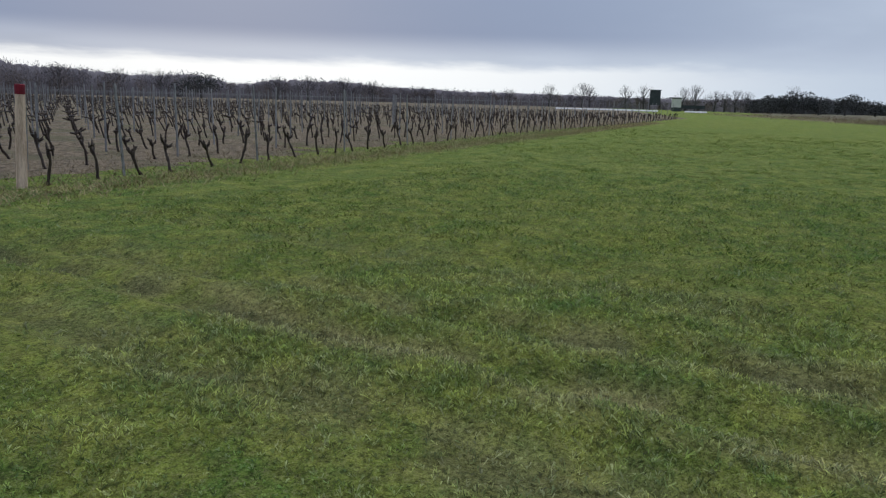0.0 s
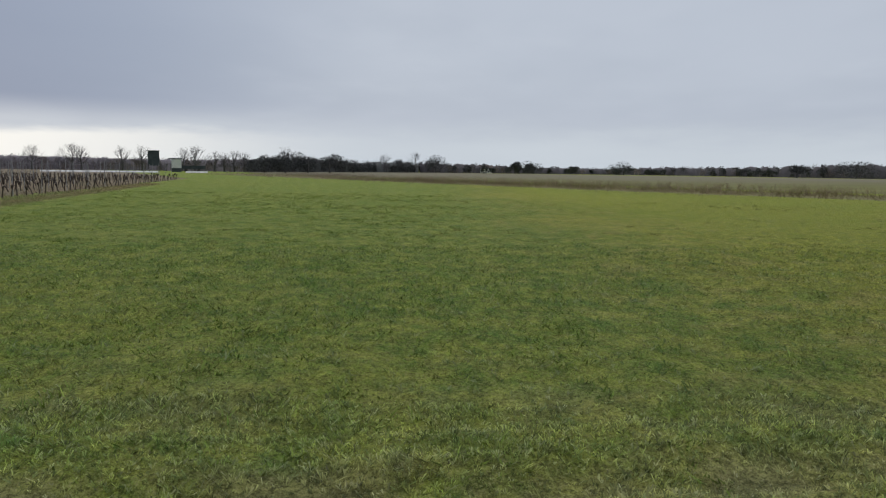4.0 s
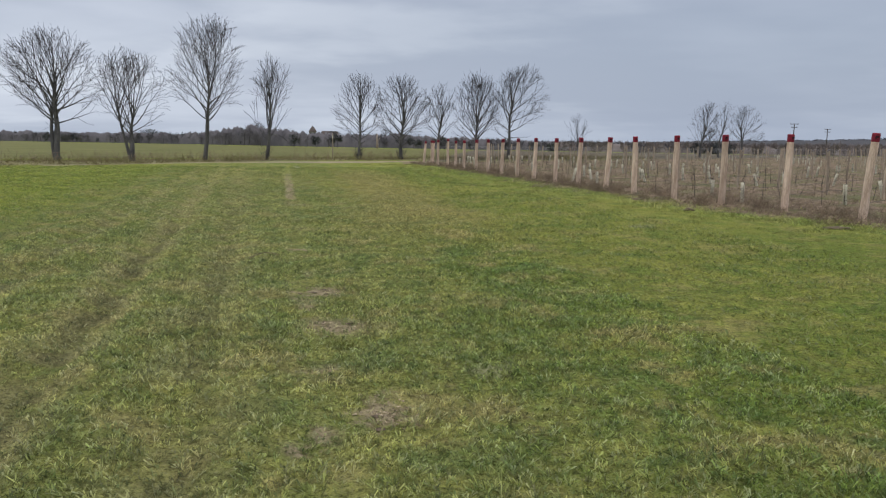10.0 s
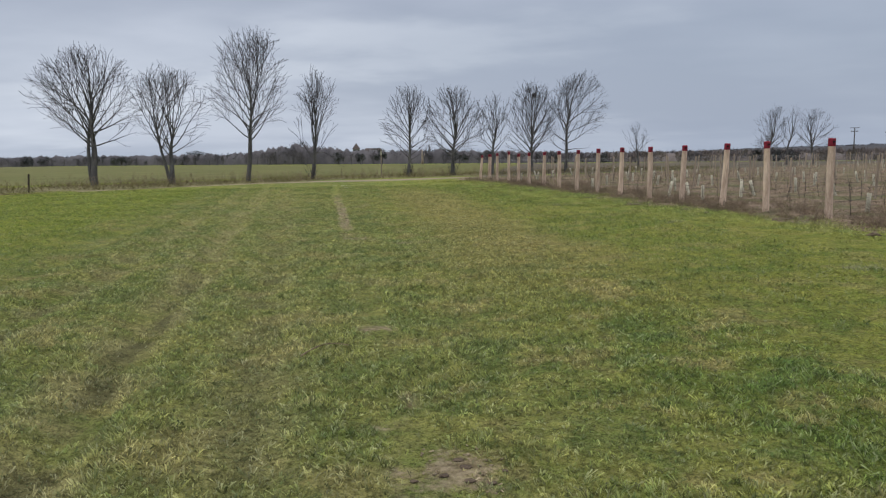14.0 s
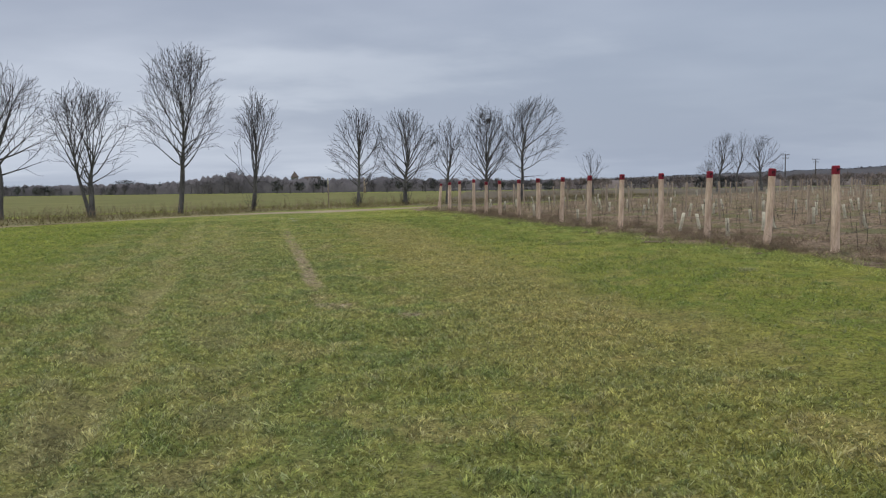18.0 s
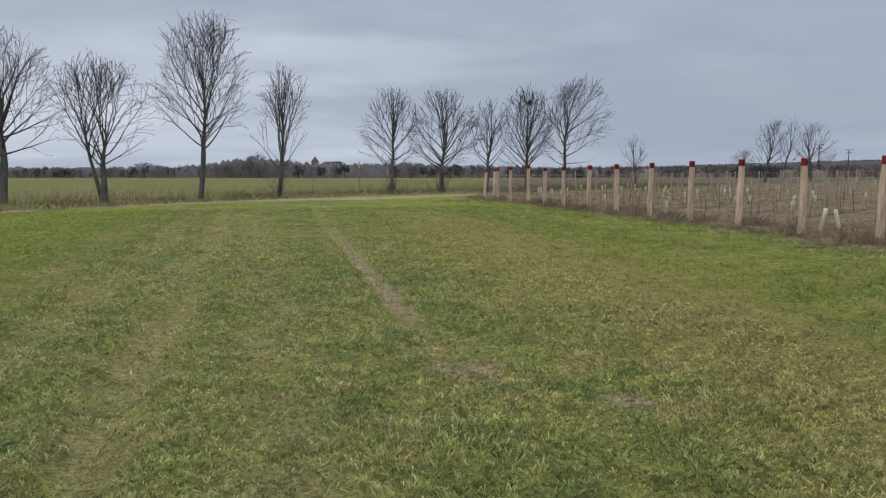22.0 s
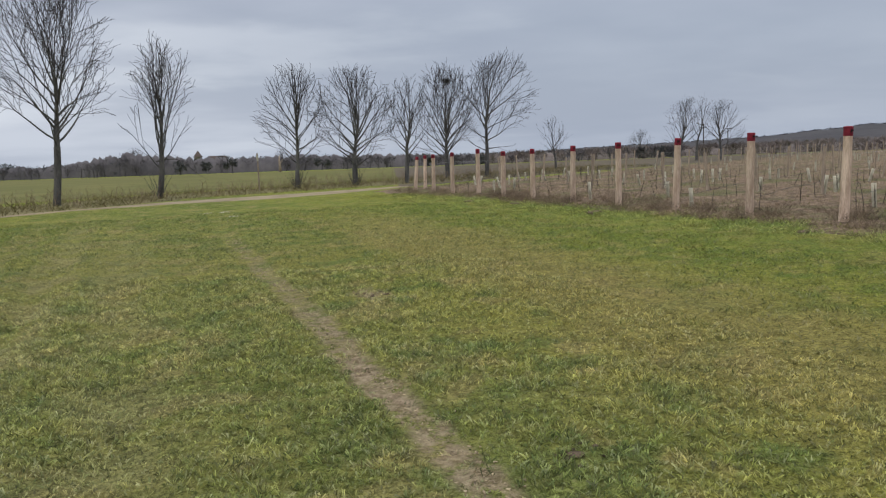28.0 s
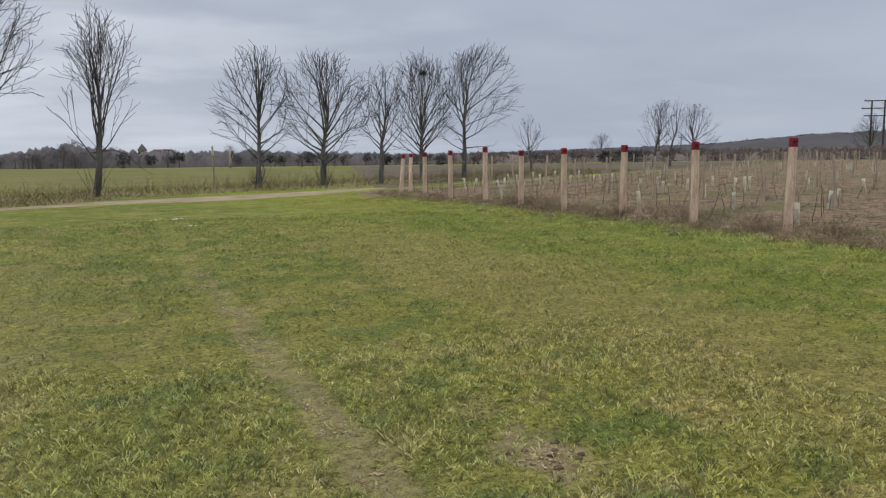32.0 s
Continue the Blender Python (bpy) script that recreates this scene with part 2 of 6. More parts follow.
    for cx, cy, cr in PATCHES:
        dx, dy = n.calc("SUBTRACT", x, cx), n.calc("SUBTRACT", y, cy)
        spot = n.calc("ADD", n.calc("SQRT", n.calc("ADD", n.calc("MULTIPLY", dx, dx), n.calc("MULTIPLY", n.calc("MULTIPLY", dy, dy), 0.45))), n.calc("MULTIPLY", n.calc("SUBTRACT", n.noise(6, 5, rough=0.75), 0.5), 0.9))
        bare = n.calc("MAXIMUM", bare, n.calc("MULTIPLY", n.step(spot, cr * 0.95, cr * 0.2), 0.7))
    col = n.mix(n.calc("MULTIPLY_ADD", n.step(y, -2.0, 5.0), 0.05, 0.0), col, (0.50, 0.36, 0.10))
    # light and dark tufts a hand across
    clump = n.calc("ADD", n.calc("MULTIPLY", n.noise(17, 3, rough=0.65), 0.66), n.calc("MULTIPLY", n.noise(5, 3), 0.34))
    shade = n.nt.nodes.new("ShaderNodeHueSaturation")
    n.put(shade.inputs["Value"], n.calc("MULTIPLY_ADD", n.step(clump, 0.38, 0.62), 0.46 if blades else 0.55, 0.95 if blades else 1.0))
    shade.inputs["Saturation"].default_value = 1.12 if blades else 1.0
    n.put(shade.inputs["Color"], col)
    return shade.outputs[0], wear, bare, fine


def mat_ground():
    n = Nodes("pasture", 0.9)
    n.bsdf.inputs["Specular IOR Level"].default_value = 0.08
    col, wear, bare, fine = grass_colour(n)
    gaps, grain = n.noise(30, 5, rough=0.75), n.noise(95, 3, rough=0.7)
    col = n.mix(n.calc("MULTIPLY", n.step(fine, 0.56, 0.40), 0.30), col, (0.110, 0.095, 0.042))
    col = n.mix(n.calc("MULTIPLY", n.step(gaps, 0.52, 0.66), 0.45), col, (0.40, 0.37, 0.20))
    # Shade between the tufts, put into the colour as near-black specks.
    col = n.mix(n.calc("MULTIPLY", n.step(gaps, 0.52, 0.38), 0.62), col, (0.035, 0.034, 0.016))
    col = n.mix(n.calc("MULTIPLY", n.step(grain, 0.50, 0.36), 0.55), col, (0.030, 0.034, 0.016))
    col = n.mix(n.calc("MULTIPLY", n.step(grain, 0.54, 0.66), 0.50), col, (0.42, 0.42, 0.20))
    soil = n.mix(n.step(n.noise(14, 6, rough=0.75), 0.34, 0.66), (0.250, 0.180, 0.115), (0.620, 0.485, 0.340))
    col = n.mix(n.calc("MULTIPLY", bare, 0.95), col, soil)
    n.colour(col)
    rough = n.calc("ADD", n.noise(38, 4, rough=0.7), n.calc("MULTIPLY", n.noise(7, 3), 1.2))
    n.bump(rough, 1.0, 0.06)
    return n.mat


def mat_blades(name, least, spread):
    n = Nodes(name, 0.6)
    col, wear, bare, fine = grass_colour(n, True)
    col = n.mix(n.calc("MULTIPLY", bare, 0.6), col, (0.40, 0.32, 0.19))
    r = n.island()
    col = n.mix(n.calc("MULTIPLY", n.step(r, 0.62, 0.92), 0.42), col, (0.34, 0.345, 0.215))
    col = n.mix(n.calc("MULTIPLY", n.step(r, 0.40, 0.05), 0.60), col, (0.066, 0.125, 0.042))
    lift = n.nt.nodes.new("ShaderNodeHueSaturation")
    lift.inputs["Saturation"].default_value = 0.79
    n.put(lift.inputs["Value"], n.calc("MULTIPLY_ADD", n.calc("FRACT", n.calc("MULTIPLY", r, 37.0)), spread, least))
    n.put(lift.inputs["Color"], col)
    col = lift.outputs[0]
    n.colour(col)
    n.bsdf.inputs["Specular IOR Level"].default_value = 0.12
    thin = n.nt.nodes.new("ShaderNodeBsdfTranslucent")
    n.put(thin.inputs[0], col)
    both = n.nt.nodes.new("ShaderNodeMixShader")
    both.inputs[0].default_value = 0.45
    n.nt.links.new(n.bsdf.outputs[0], both.inputs[1])
    n.nt.links.new(thin.outputs[0], both.inputs[2])
    n.nt.links.new(both.outputs[0], n.nt.nodes["Material Output"].inputs[0])
    return n.mat


def mat_noise(name, a, b, scale=3.0, rough=0.85, bump=0.4, where="pos", stretch=(1, 1, 1), fine=None, spread=0.0, dist=0.02):
    """Two tones broken up at two scales; spread lets objects or islands differ."""
    n = Nodes(name, rough)
    src = n.pos if where == "pos" else n.obj
    f = n.calc("ADD", n.calc("MULTIPLY", n.noise(scale, 4, src, stretch=stretch), 0.6), n.calc("MULTIPLY", n.noise(fine or scale * 7, 3, src, stretch=stretch), 0.4))
    col = n.mix(n.step(f, 0.34, 0.66), a, b)
    if spread:
        r = n.calc("MULTIPLY", n.calc("SUBTRACT", n.calc("FRACT", n.calc("ADD", n.random(), n.island())), 0.5), spread)
        hsv = n.nt.nodes.new("ShaderNodeHueSaturation")
        n.put(hsv.inputs["Value"], n.calc("ADD", r, 1.0))
        n.put(hsv.inputs["Color"], col)
        col = hsv.outputs[0]
    n.colour(col)
    if bump:
        n.bump(f, bump, dist)
    return n.mat


def mat_crop():
    """Short winter crop, thin and fallow-grey to the west, with faint drill lines."""
    n = Nodes("young_crop", 0.9)
    sep = n.nt.nodes.new("ShaderNodeSeparateXYZ")
    n.put(sep.inputs[0], n.pos)
    f = n.calc("ADD", n.calc("MULTIPLY", n.noise(0.12, 4), 0.6), n.calc("MULTIPLY", n.noise(2.5, 3), 0.4))
    col = n.mix(n.step(f, 0.34, 0.66), (0.104, 0.112, 0.026), (0.172, 0.160, 0.048))
    thin = n.step(n.calc("ADD", sep.outputs[0], n.calc("MULTIPLY", n.noise(0.02, 3), 60.0)), -40.0, -150.0)
    col = n.mix(n.calc("MULTIPLY", thin, 0.75), col, n.mix(n.noise(0.8, 4), (0.135, 0.118, 0.085), (0.215, 0.195, 0.140)))
    n.colour(col)
    n.bump(f, 0.5)
    return n.mat


def mat_soil(name, dark, light, green, cover):
    """Broken soil: clods, straw, and low green growth in patches."""
    n = Nodes(name, 0.95)
    f = n.noise(5.5, 6, rough=0.7)
    col = n.mix(n.step(f, 0.36, 0.62), dark, light)
    col = n.mix(n.calc("MULTIPLY", n.step(n.noise(23, 4, rough=0.7), 0.52, 0.68), 0.7), col, tuple(min(1.0, c * 1.45) for c in light))
    col = n.mix(n.calc("MULTIPLY", n.step(n.noise(0.45, 4), cover - 0.06, cover + 0.08), 0.75), col, n.mix(n.noise(8, 4), green, tuple(c * 1.5 for c in green)))
    col = n.mix(n.calc("MULTIPLY", n.step(n.noise(2.1, 5, rough=0.65), 0.46, 0.34), 0.7), col, tuple(c * 0.55 for c in dark))
    n.colour(col)
    n.bump(n.calc("ADD", f, n.noise(23, 4, rough=0.7)), 1.0, 0.06)
    return n.mat


M = {}
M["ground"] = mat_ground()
M["blades"] = mat_blades("grass_blades", 0.48, 1.74)
M["pasture_blades"] = mat_blades("pasture_grass_blades", 0.82, 0.65)
M["tussock"] = mat_noise("lush_grass", (0.122, 0.150, 0.036), (0.290, 0.290, 0.084), 2.0, bump=0, spread=0.7)
M["lush"] = mat_noise("dark_lush_grass", (0.100, 0.172, 0.028), (0.245, 0.300, 0.058), 1.5, bump=0, spread=0.8)
M["withered"] = mat_noise("withered_grass", (0.24, 0.25, 0.12), (0.43, 0.42, 0.23), 9, bump=0, spread=0.5)
M["crop"] = mat_crop()
M["stubble"] = mat_noise("rough_stubble", (0.078, 0.063, 0.043), (0.148, 0.120, 0.076), 0.25, fine=3.5, bump=0.5)
M["verge"] = mat_noise("rough_verge", (0.128, 0.122, 0.046), (0.235, 0.198, 0.092), 0.5, fine=6)
M["track"] = mat_noise("dirt_track", (0.225, 0.178, 0.112), (0.380, 0.310, 0.210), 0.8, fine=14)
M["vine_soil"] = mat_soil("vineyard_soil", (0.095, 0.066, 0.047), (0.330, 0.240, 0.158), (0.108, 0.118, 0.044), 0.54)
M["straw_soil"] = mat_soil("straw_strewn_ground", (0.095, 0.074, 0.052), (0.285, 0.226, 0.152), (0.112, 0.108, 0.056), 0.54)
M["bark"] = mat_noise("grey_bark", (0.056, 0.055, 0.054), (0.150, 0.144, 0.132), 5, where="pos", stretch=(1, 1, 0.25), bump=0.8)
M["twig"] = mat_noise("winter_twigs", (0.040, 0.038, 0.041), (0.088, 0.082, 0.084), 2, bump=0)
M["leaf"] = mat_noise("withered_leaves", (0.135, 0.100, 0.066), (0.33, 0.265, 0.170), 5, bump=0, spread=0.6)
M["weed"] = mat_noise("dead_weeds", (0.110, 0.081, 0.058), (0.340, 0.256, 0.176), 2.2, bump=0, spread=0.7)
M["reed"] = mat_noise("dry_reed_stems", (0.20, 0.165, 0.080), (0.42, 0.350, 0.185), 1.6, bump=0, spread=0.5)
M["post"] = mat_noise("peeled_softwood", (0.40, 0.285, 0.210), (0.72, 0.565, 0.440), 3.5, where="obj", stretch=(3, 3, 0.5), fine=20, spread=0.3, bump=0.5, dist=0.01)
M["red"] = mat_noise("red_paint", (0.120, 0.008, 0.018), (0.250, 0.018, 0.036), 9, rough=0.6, where="obj", bump=0.2, spread=0.25)
M["ink"] = mat_noise("black_marking", (0.012, 0.010, 0.011), (0.03, 0.02, 0.022), 20, bump=0)
M["vine"] = mat_noise("old_vine_bark", (0.034, 0.027, 0.025), (0.104, 0.080, 0.068), 14, where="obj", stretch=(2, 2, 0.6), bump=0.9, dist=0.01)
M["steel"] = mat_noise("galvanised_steel", (0.20, 0.20, 0.21), (0.34, 0.335, 0.335), 8, rough=0.45, bump=0, spread=0.3)
M["steel"].node_tree.nodes["Principled BSDF"].inputs["Metallic"].default_value = 0.3
M["wood_stake"] = mat_noise("weathered_stake", (0.24, 0.190, 0.142), (0.46, 0.375, 0.285), 5, where="obj", stretch=(3, 3, 0.5), spread=0.4)
M["tube"] = mat_noise("translucent_guard", (0.35, 0.325, 0.245), (0.56, 0.525, 0.41), 6, rough=0.85, where="obj", bump=0, spread=0.25)
M["hose"] = mat_noise("black_hose", (0.030, 0.027, 0.025), (0.065, 0.058, 0.052), 9, rough=0.6, bump=0)
# Distance haze is put into the far wood and hedge colours: paler, mauve-grey.
M["far_wood"] = mat_noise("bare_wood_crowns_hazed", (0.138, 0.126, 0.142), (0.220, 0.202, 0.216), 0.05, fine=0.6, bump=0, spread=0.5)
M["far_twig"] = mat_noise("bare_hedge_crowns_hazed", (0.066, 0.062, 0.068), (0.120, 0.111, 0.117), 0.05, fine=0.6, bump=0, spread=0.5)
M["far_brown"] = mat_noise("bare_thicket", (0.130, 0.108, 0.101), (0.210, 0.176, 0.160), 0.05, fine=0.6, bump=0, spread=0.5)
# Far evergreens, also lightened and greyed in colour for distance haze.
M["evergreen"] = mat_noise("evergreen_foliage_hazed", (0.052, 0.056, 0.056), (0.092, 0.096, 0.092), 0.2, fine=1.2, bump=0, spread=0.6)
M["ridge"] = mat_noise("wooded_slope", (0.050, 0.048, 0.052), (0.078, 0.074, 0.078), 0.012, fine=0.09, bump=0)
M["wall_white"] = mat_noise("pale_render", (0.62, 0.61, 0.58), (0.76, 0.75, 0.72), 0.6, bump=0.1)
M["dark_box"] = mat_noise("dark_cladding", (0.045, 0.054, 0.060), (0.085, 0.096, 0.102), 0.8, bump=0.2)
M["roof"] = mat_noise("clay_tile", (0.075, 0.06, 0.054), (0.13, 0.10, 0.088), 1.2, bump=0.3)
M["poly"] = mat_noise("polythene_sheet", (0.42, 0.44, 0.46), (0.62, 0.63, 0.65), 0.3, rough=0.35, bump=0.1)
M["glass"] = mat_noise("dark_window", (0.02, 0.024, 0.03), (0.04, 0.045, 0.05), 1, rough=0.1, bump=0)
M["paper"] = mat_noise("pale_scrap", (0.42, 0.40, 0.30), (0.60, 0.58, 0.46), 12, bump=0.2)
M["pole"] = mat_noise("creosoted_pole", (0.035, 0.028, 0.024), (0.075, 0.060, 0.05), 3, bump=0.2)
M["soil"] = mat_noise("turned_earth", (0.080, 0.057, 0.039), (0.200, 0.150, 0.100), 14, bump=1.0, dist=0.03)
M["crumb"] = mat_noise("loose_earth", (0.205, 0.160, 0.098), (0.530, 0.430, 0.285), 11, bump=0.5, spread=0.8)
M["stone"] = mat_noise("grey_stone", (0.17, 0.16, 0.15), (0.30, 0.285, 0.265), 0.8, bump=0.2)

# ---- building blocks ----
rng = np.random.default_rng(7)


def mesh_of(name, verts, faces, mats, smooth=False):
    """One mesh from arrays; faces all with the same number of corners, or a list of them."""
    me = bpy.data.meshes.new(name)
    if isinstance(faces, np.ndarray):
        v = np.asarray(verts, np.float32)
        k = faces.shape[1]
        me.vertices.add(len(v))
        me.vertices.foreach_set("co", v.ravel())
        me.loops.add(faces.size)
        me.loops.foreach_set("vertex_index", faces.astype(np.int32).ravel())
        me.polygons.add(len(faces))
        me.polygons.foreach_set("loop_start", np.arange(0, faces.size, k, dtype=np.int32))
        me.polygons.foreach_set("loop_total", np.full(len(faces), k, np.int32))
        me.update(calc_edges=True)
    else:
        me.from_pydata([tuple(p) for p in verts], [], faces)
    for m in mats if isinstance(mats, (list, tuple)) else [mats]:
        me.materials.append(m)
    if smooth:
        me.polygons.foreach_set("use_smooth", np.ones(len(me.polygons), bool))
    me.update()
    return me


def bm_mesh(name, bm, mat, smooth=False):
    me = bpy.data.meshes.new(name)
    bmesh.ops.recalc_face_normals(bm, faces=bm.faces)
    bm.to_mesh(me)
    bm.free()
    me.materials.append(mat)
    if smooth:
        me.polygons.foreach_set("use_smooth", np.ones(len(me.polygons), bool))
    return me


def part(name, me, parent, label="", m=None):
    ob = new(name, me)
    ob.parent = parent
    if m is not None:
        ob.matrix_basis = m
    if label:
        ob["label"] = label
    return ob


def thing(name, x, y, z=0.0, turn=0.0):
    ob = new(name)
    ob.empty_display_size = 0.1
    ob.matrix_basis = pose(x, y, z, 0, 0, turn)
    return ob


def tube(points, radii, n=7, cap=True):
    """Verts and faces of a round bar along points."""
    pts = [Vector(p) for p in points]
    V, F = [], []
    side = Vector((1, 0, 0))
    for i, p in enumerate(pts):
        d = (pts[min(i + 1, len(pts) - 1)] - pts[max(i - 1, 0)]).normalized()
        side = (side - d * side.dot(d))
        side = side.normalized() if side.length > 1e-4 else d.orthogonal().normalized()
        other = d.cross(side)
        for k in range(n):
            a = 2 * math.pi * k / n
            V.append(p + (side * math.cos(a) + other * math.sin(a)) * radii[i])
    for i in range(len(pts) - 1):
        for k in range(n):
            a, b = i * n + k, i * n + (k + 1) % n
            F.append((a, b, b + n, a + n))
    if cap:
        F.append(tuple(range(n - 1, -1, -1)))
        F.append(tuple(range((len(pts) - 1) * n, len(pts) * n)))
    return V, F


def join(*pieces):
    V, F = [], []
    for v, f in pieces:
        o = len(V)
        V += list(v)
        F += [tuple(i + o for i in q) for q in f]
    return V, F


def bars(segs, sides=3):
    """Triangles for many straight tapered twigs: rows of x0 y0 z0 x1 y1 z1 r0 r1."""
    s = np.asarray(segs, float)
    d = s[:, 3:6] - s[:, :3]
    d /= np.linalg.norm(d, axis=1, keepdims=True) + 1e-9
    ref = np.where(np.abs(d[:, 2:3]) > 0.8, [[1.0, 0, 0]], [[0, 0, 1.0]])
    u = np.cross(d, ref)
    u /= np.linalg.norm(u, axis=1, keepdims=True)
    w = np.cross(d, u)
    rings = []
    for end, r in ((s[:, :3], s[:, 6]), (s[:, 3:6], s[:, 7])):
        for k in range(sides):
            a = 2 * math.pi * k / sides
            rings.append(end + (u * math.cos(a) + w * math.sin(a)) * r[:, None])
    V = np.stack(rings, 1).reshape(-1, 3)
    base = (np.arange(len(s)) * 2 * sides)[:, None]
    quads = []
    for k in range(sides):
        j = (k + 1) % sides
        quads.append(np.stack([base[:, 0] + k, base[:, 0] + j, base[:, 0] + sides + j, base[:, 0] + sides + k], 1))
    return V, np.concatenate(quads)


def lattice(x, y, scale, seed):
    """Smooth value noise, -1 to 1."""
    g = np.random.default_rng(seed).uniform(-1, 1, (256, 256))
    x, y = np.asarray(x) / scale + 512.3, np.asarray(y) / scale + 512.7
    i, j = np.floor(x).astype(int), np.floor(y).astype(int)
    fx, fy = x - i, y - j
    fx, fy = fx * fx * (3 - 2 * fx), fy * fy * (3 - 2 * fy)
    a, b = g[i % 256, j % 256], g[(i + 1) % 256, j % 256]
    c, d = g[i % 256, (j + 1) % 256], g[(i + 1) % 256, (j + 1) % 256]
    return (a * (1 - fx) + b * fx) * (1 - fy) + (c * (1 - fx) + d * fx) * fy


def ramp(v, lo, hi):
    t = np.clip((np.asarray(v) - lo) / (hi - lo), 0, 1)
    return t * t * (3 - 2 * t)


def relief(x, y):
    """Height of the pasture: tussocks, hollows, wheel ruts."""
    near = ramp(x, -24, -14) * ramp(x, 7.6, 5.5) * ramp(y, -15.5, -12) * ramp(y, 52, 42)
    z = 0.026 * lattice(x, y, 0.55, 1) + 0.030 * lattice(x, y, 1.9, 2) + 0.03 * lattice(x, y, 6.0, 3) + 0.016 * lattice(x, y, 0.27, 4)
    z = z + (0.040 * lattice(x, y, 0.75, 8) + 0.03 * lattice(x, y, 1.3, 9)) * np.maximum(ramp(x, -4, -8), ramp(y, -1.5, -6))
    wob = 0.12 * lattice(x, y, 2.5, 5)
    for a, b, w, s, bend in RUTS:
        off = np.abs(x - a - b * y - bend * np.minimum(y, 0) + wob)
        z = z - 0.10 * s * ramp(off, w * 1.6, w * 0.3) * ramp(y, 46, 25)
        z = z + 0.022 * s * ramp(np.abs(off - w * 1.9), w * 0.9, 0)
    a, b, w = FOOTPATH
    z = z - 0.025 * ramp(np.abs(x - a - b * y + wob * 0.5), w * 2.2, w * 0.5) * ramp(y, 18, 23)
    return z * near


def spaced(lo, hi, fine_lo, fine_hi, fine, grow=1.22, far=3200):
    mid = list(np.arange(fine_lo, fine_hi + fine * 0.5, fine))
    out, step, v = [], fine, mid[-1]
    while v < far:
        step *= grow
        v += step
        out.append(v)
    low, step, v = [], fine, mid[0]
    while v > -far:
        step *= grow
        v -= step
        low.append(v)
    return np.array(low[::-1] + mid + out)


# ---- ground: one sheet to the horizon ----
gx, gy = spaced(0, 0, -12, 8, 0.16), spaced(0, 0, -14, 44, 0.20)
X, Y = np.meshgrid(gx, gy, indexing="ij")
V = np.stack([X, Y, relief(X, Y)], -1).reshape(-1, 3)
ii = np.arange(len(gx) - 1)[:, None] * len(gy) + np.arange(len(gy) - 1)[None, :]
F = np.stack([ii, ii + len(gy), ii + len(gy) + 1, ii + 1], -1).reshape(-1, 4)
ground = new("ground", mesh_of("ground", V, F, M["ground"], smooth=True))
tagged(ground, "uneven winter pasture of worn, patchy green grass", "ground", kind="structure")


def sheet(name, a, b, z, mat, label, across=12, step=1.5, wobble=0.35, category="ground", bump=0.0, seed=11):
    """A ground sheet between two lines of places, with uneven edges."""
    def dense(line):
        line = np.array(line, float)
        s = np.r_[0, np.cumsum(np.linalg.norm(np.diff(line, axis=0), axis=1))]
        return lambda t: np.stack([np.interp(t * s[-1], s, line[:, k]) for k in (0, 1)], -1), s[-1]

    fa, la = dense(a)
    fb, lb = dense(b)
    n = max(4, int(max(la, lb) / step))
    t = np.linspace(0, 1, n)
    A, B = fa(t), fb(t)
    r = np.linspace(0, 1, across)
    P = A[:, None] * (1 - r[None, :, None]) + B[:, None] * r[None, :, None]
    edge = np.minimum(r, 1 - r)[None, :]
    k = np.where(edge < 1e-6, 1.0, 0.25)
    P[..., 0] += wobble * k * lattice(P[..., 0], P[..., 1], 2.3, seed)
    P[..., 1] += wobble * k * lattice(P[..., 0], P[..., 1], 2.9, seed + 1)
    Z = np.where(edge < 1e-6, -0.02, z) + bump * np.where(edge < 1e-6, 0, 1) * (0.5 + 0.5 * lattice(P[..., 0], P[..., 1], 0.7, seed + 2))
    V = np.concatenate([P, Z[..., None]], -1).reshape(-1, 3)
    i = np.arange(n - 1)[:, None] * across + np.arange(across - 1)[None]
    F = np.stack([i, i + across, i + across + 1, i + 1], -1).reshape(-1, 4)
    return tagged(new(name, mesh_of(name, V, F, mat, smooth=True)), label, category, kind="structure")


def along(line, t):
    line = np.array(line, float)
    s = np.r_[0, np.cumsum(np.linalg.norm(np.diff(line, axis=0), axis=1))]
    return np.stack([np.interp(np.asarray(t) * s[-1], s, line[:, k]) for k in (0, 1)], -1)


VERGE_FRONT = [(-150, -47), (-104, -19), (-56, 12), (-36, 28), (-21, 40), (-9, 51.5), (-2, 60.5), (5, 63.0), (14, 66.0), (30, 75.5), (60, 94.5)]
VERGE_BACK = [(-158, -36), (-112, -8), (-63, 22), (-43, 38), (-27, 50), (-13, 61), (-5, 68), (3, 72.5), (13, 78), (29, 88), (60, 108)]
FIELD_FAR = [(-330, -90), (-310, 20), (-260, 130), (-190, 215), (-118, 300), (-43, 243), (0, 191), (35, 162)]
sheet("rough_grass", [(7.5, 57.5), (14, 63.5), (30, 74.0), (60, 93.0), (97, 115), (105, 70), (114, 10)], [(34, 164), (58, 148), (79, 134), (110, 110), (136, 79), (160, 10)], 0.016, M["stubble"], "dull brown rough ground behind the young vineyard", across=20, step=3, wobble=0.8)
sheet("field", VERGE_BACK[:-2], FIELD_FAR, 0.012, M["crop"], "green field of short winter crop", across=30, step=4, wobble=0.8)
sheet("verge", VERGE_FRONT[:-2], VERGE_BACK[:-2], 0.018, M["verge"], "rough verge of faded grass under the tree row", across=8, step=1.2, wobble=1.6)
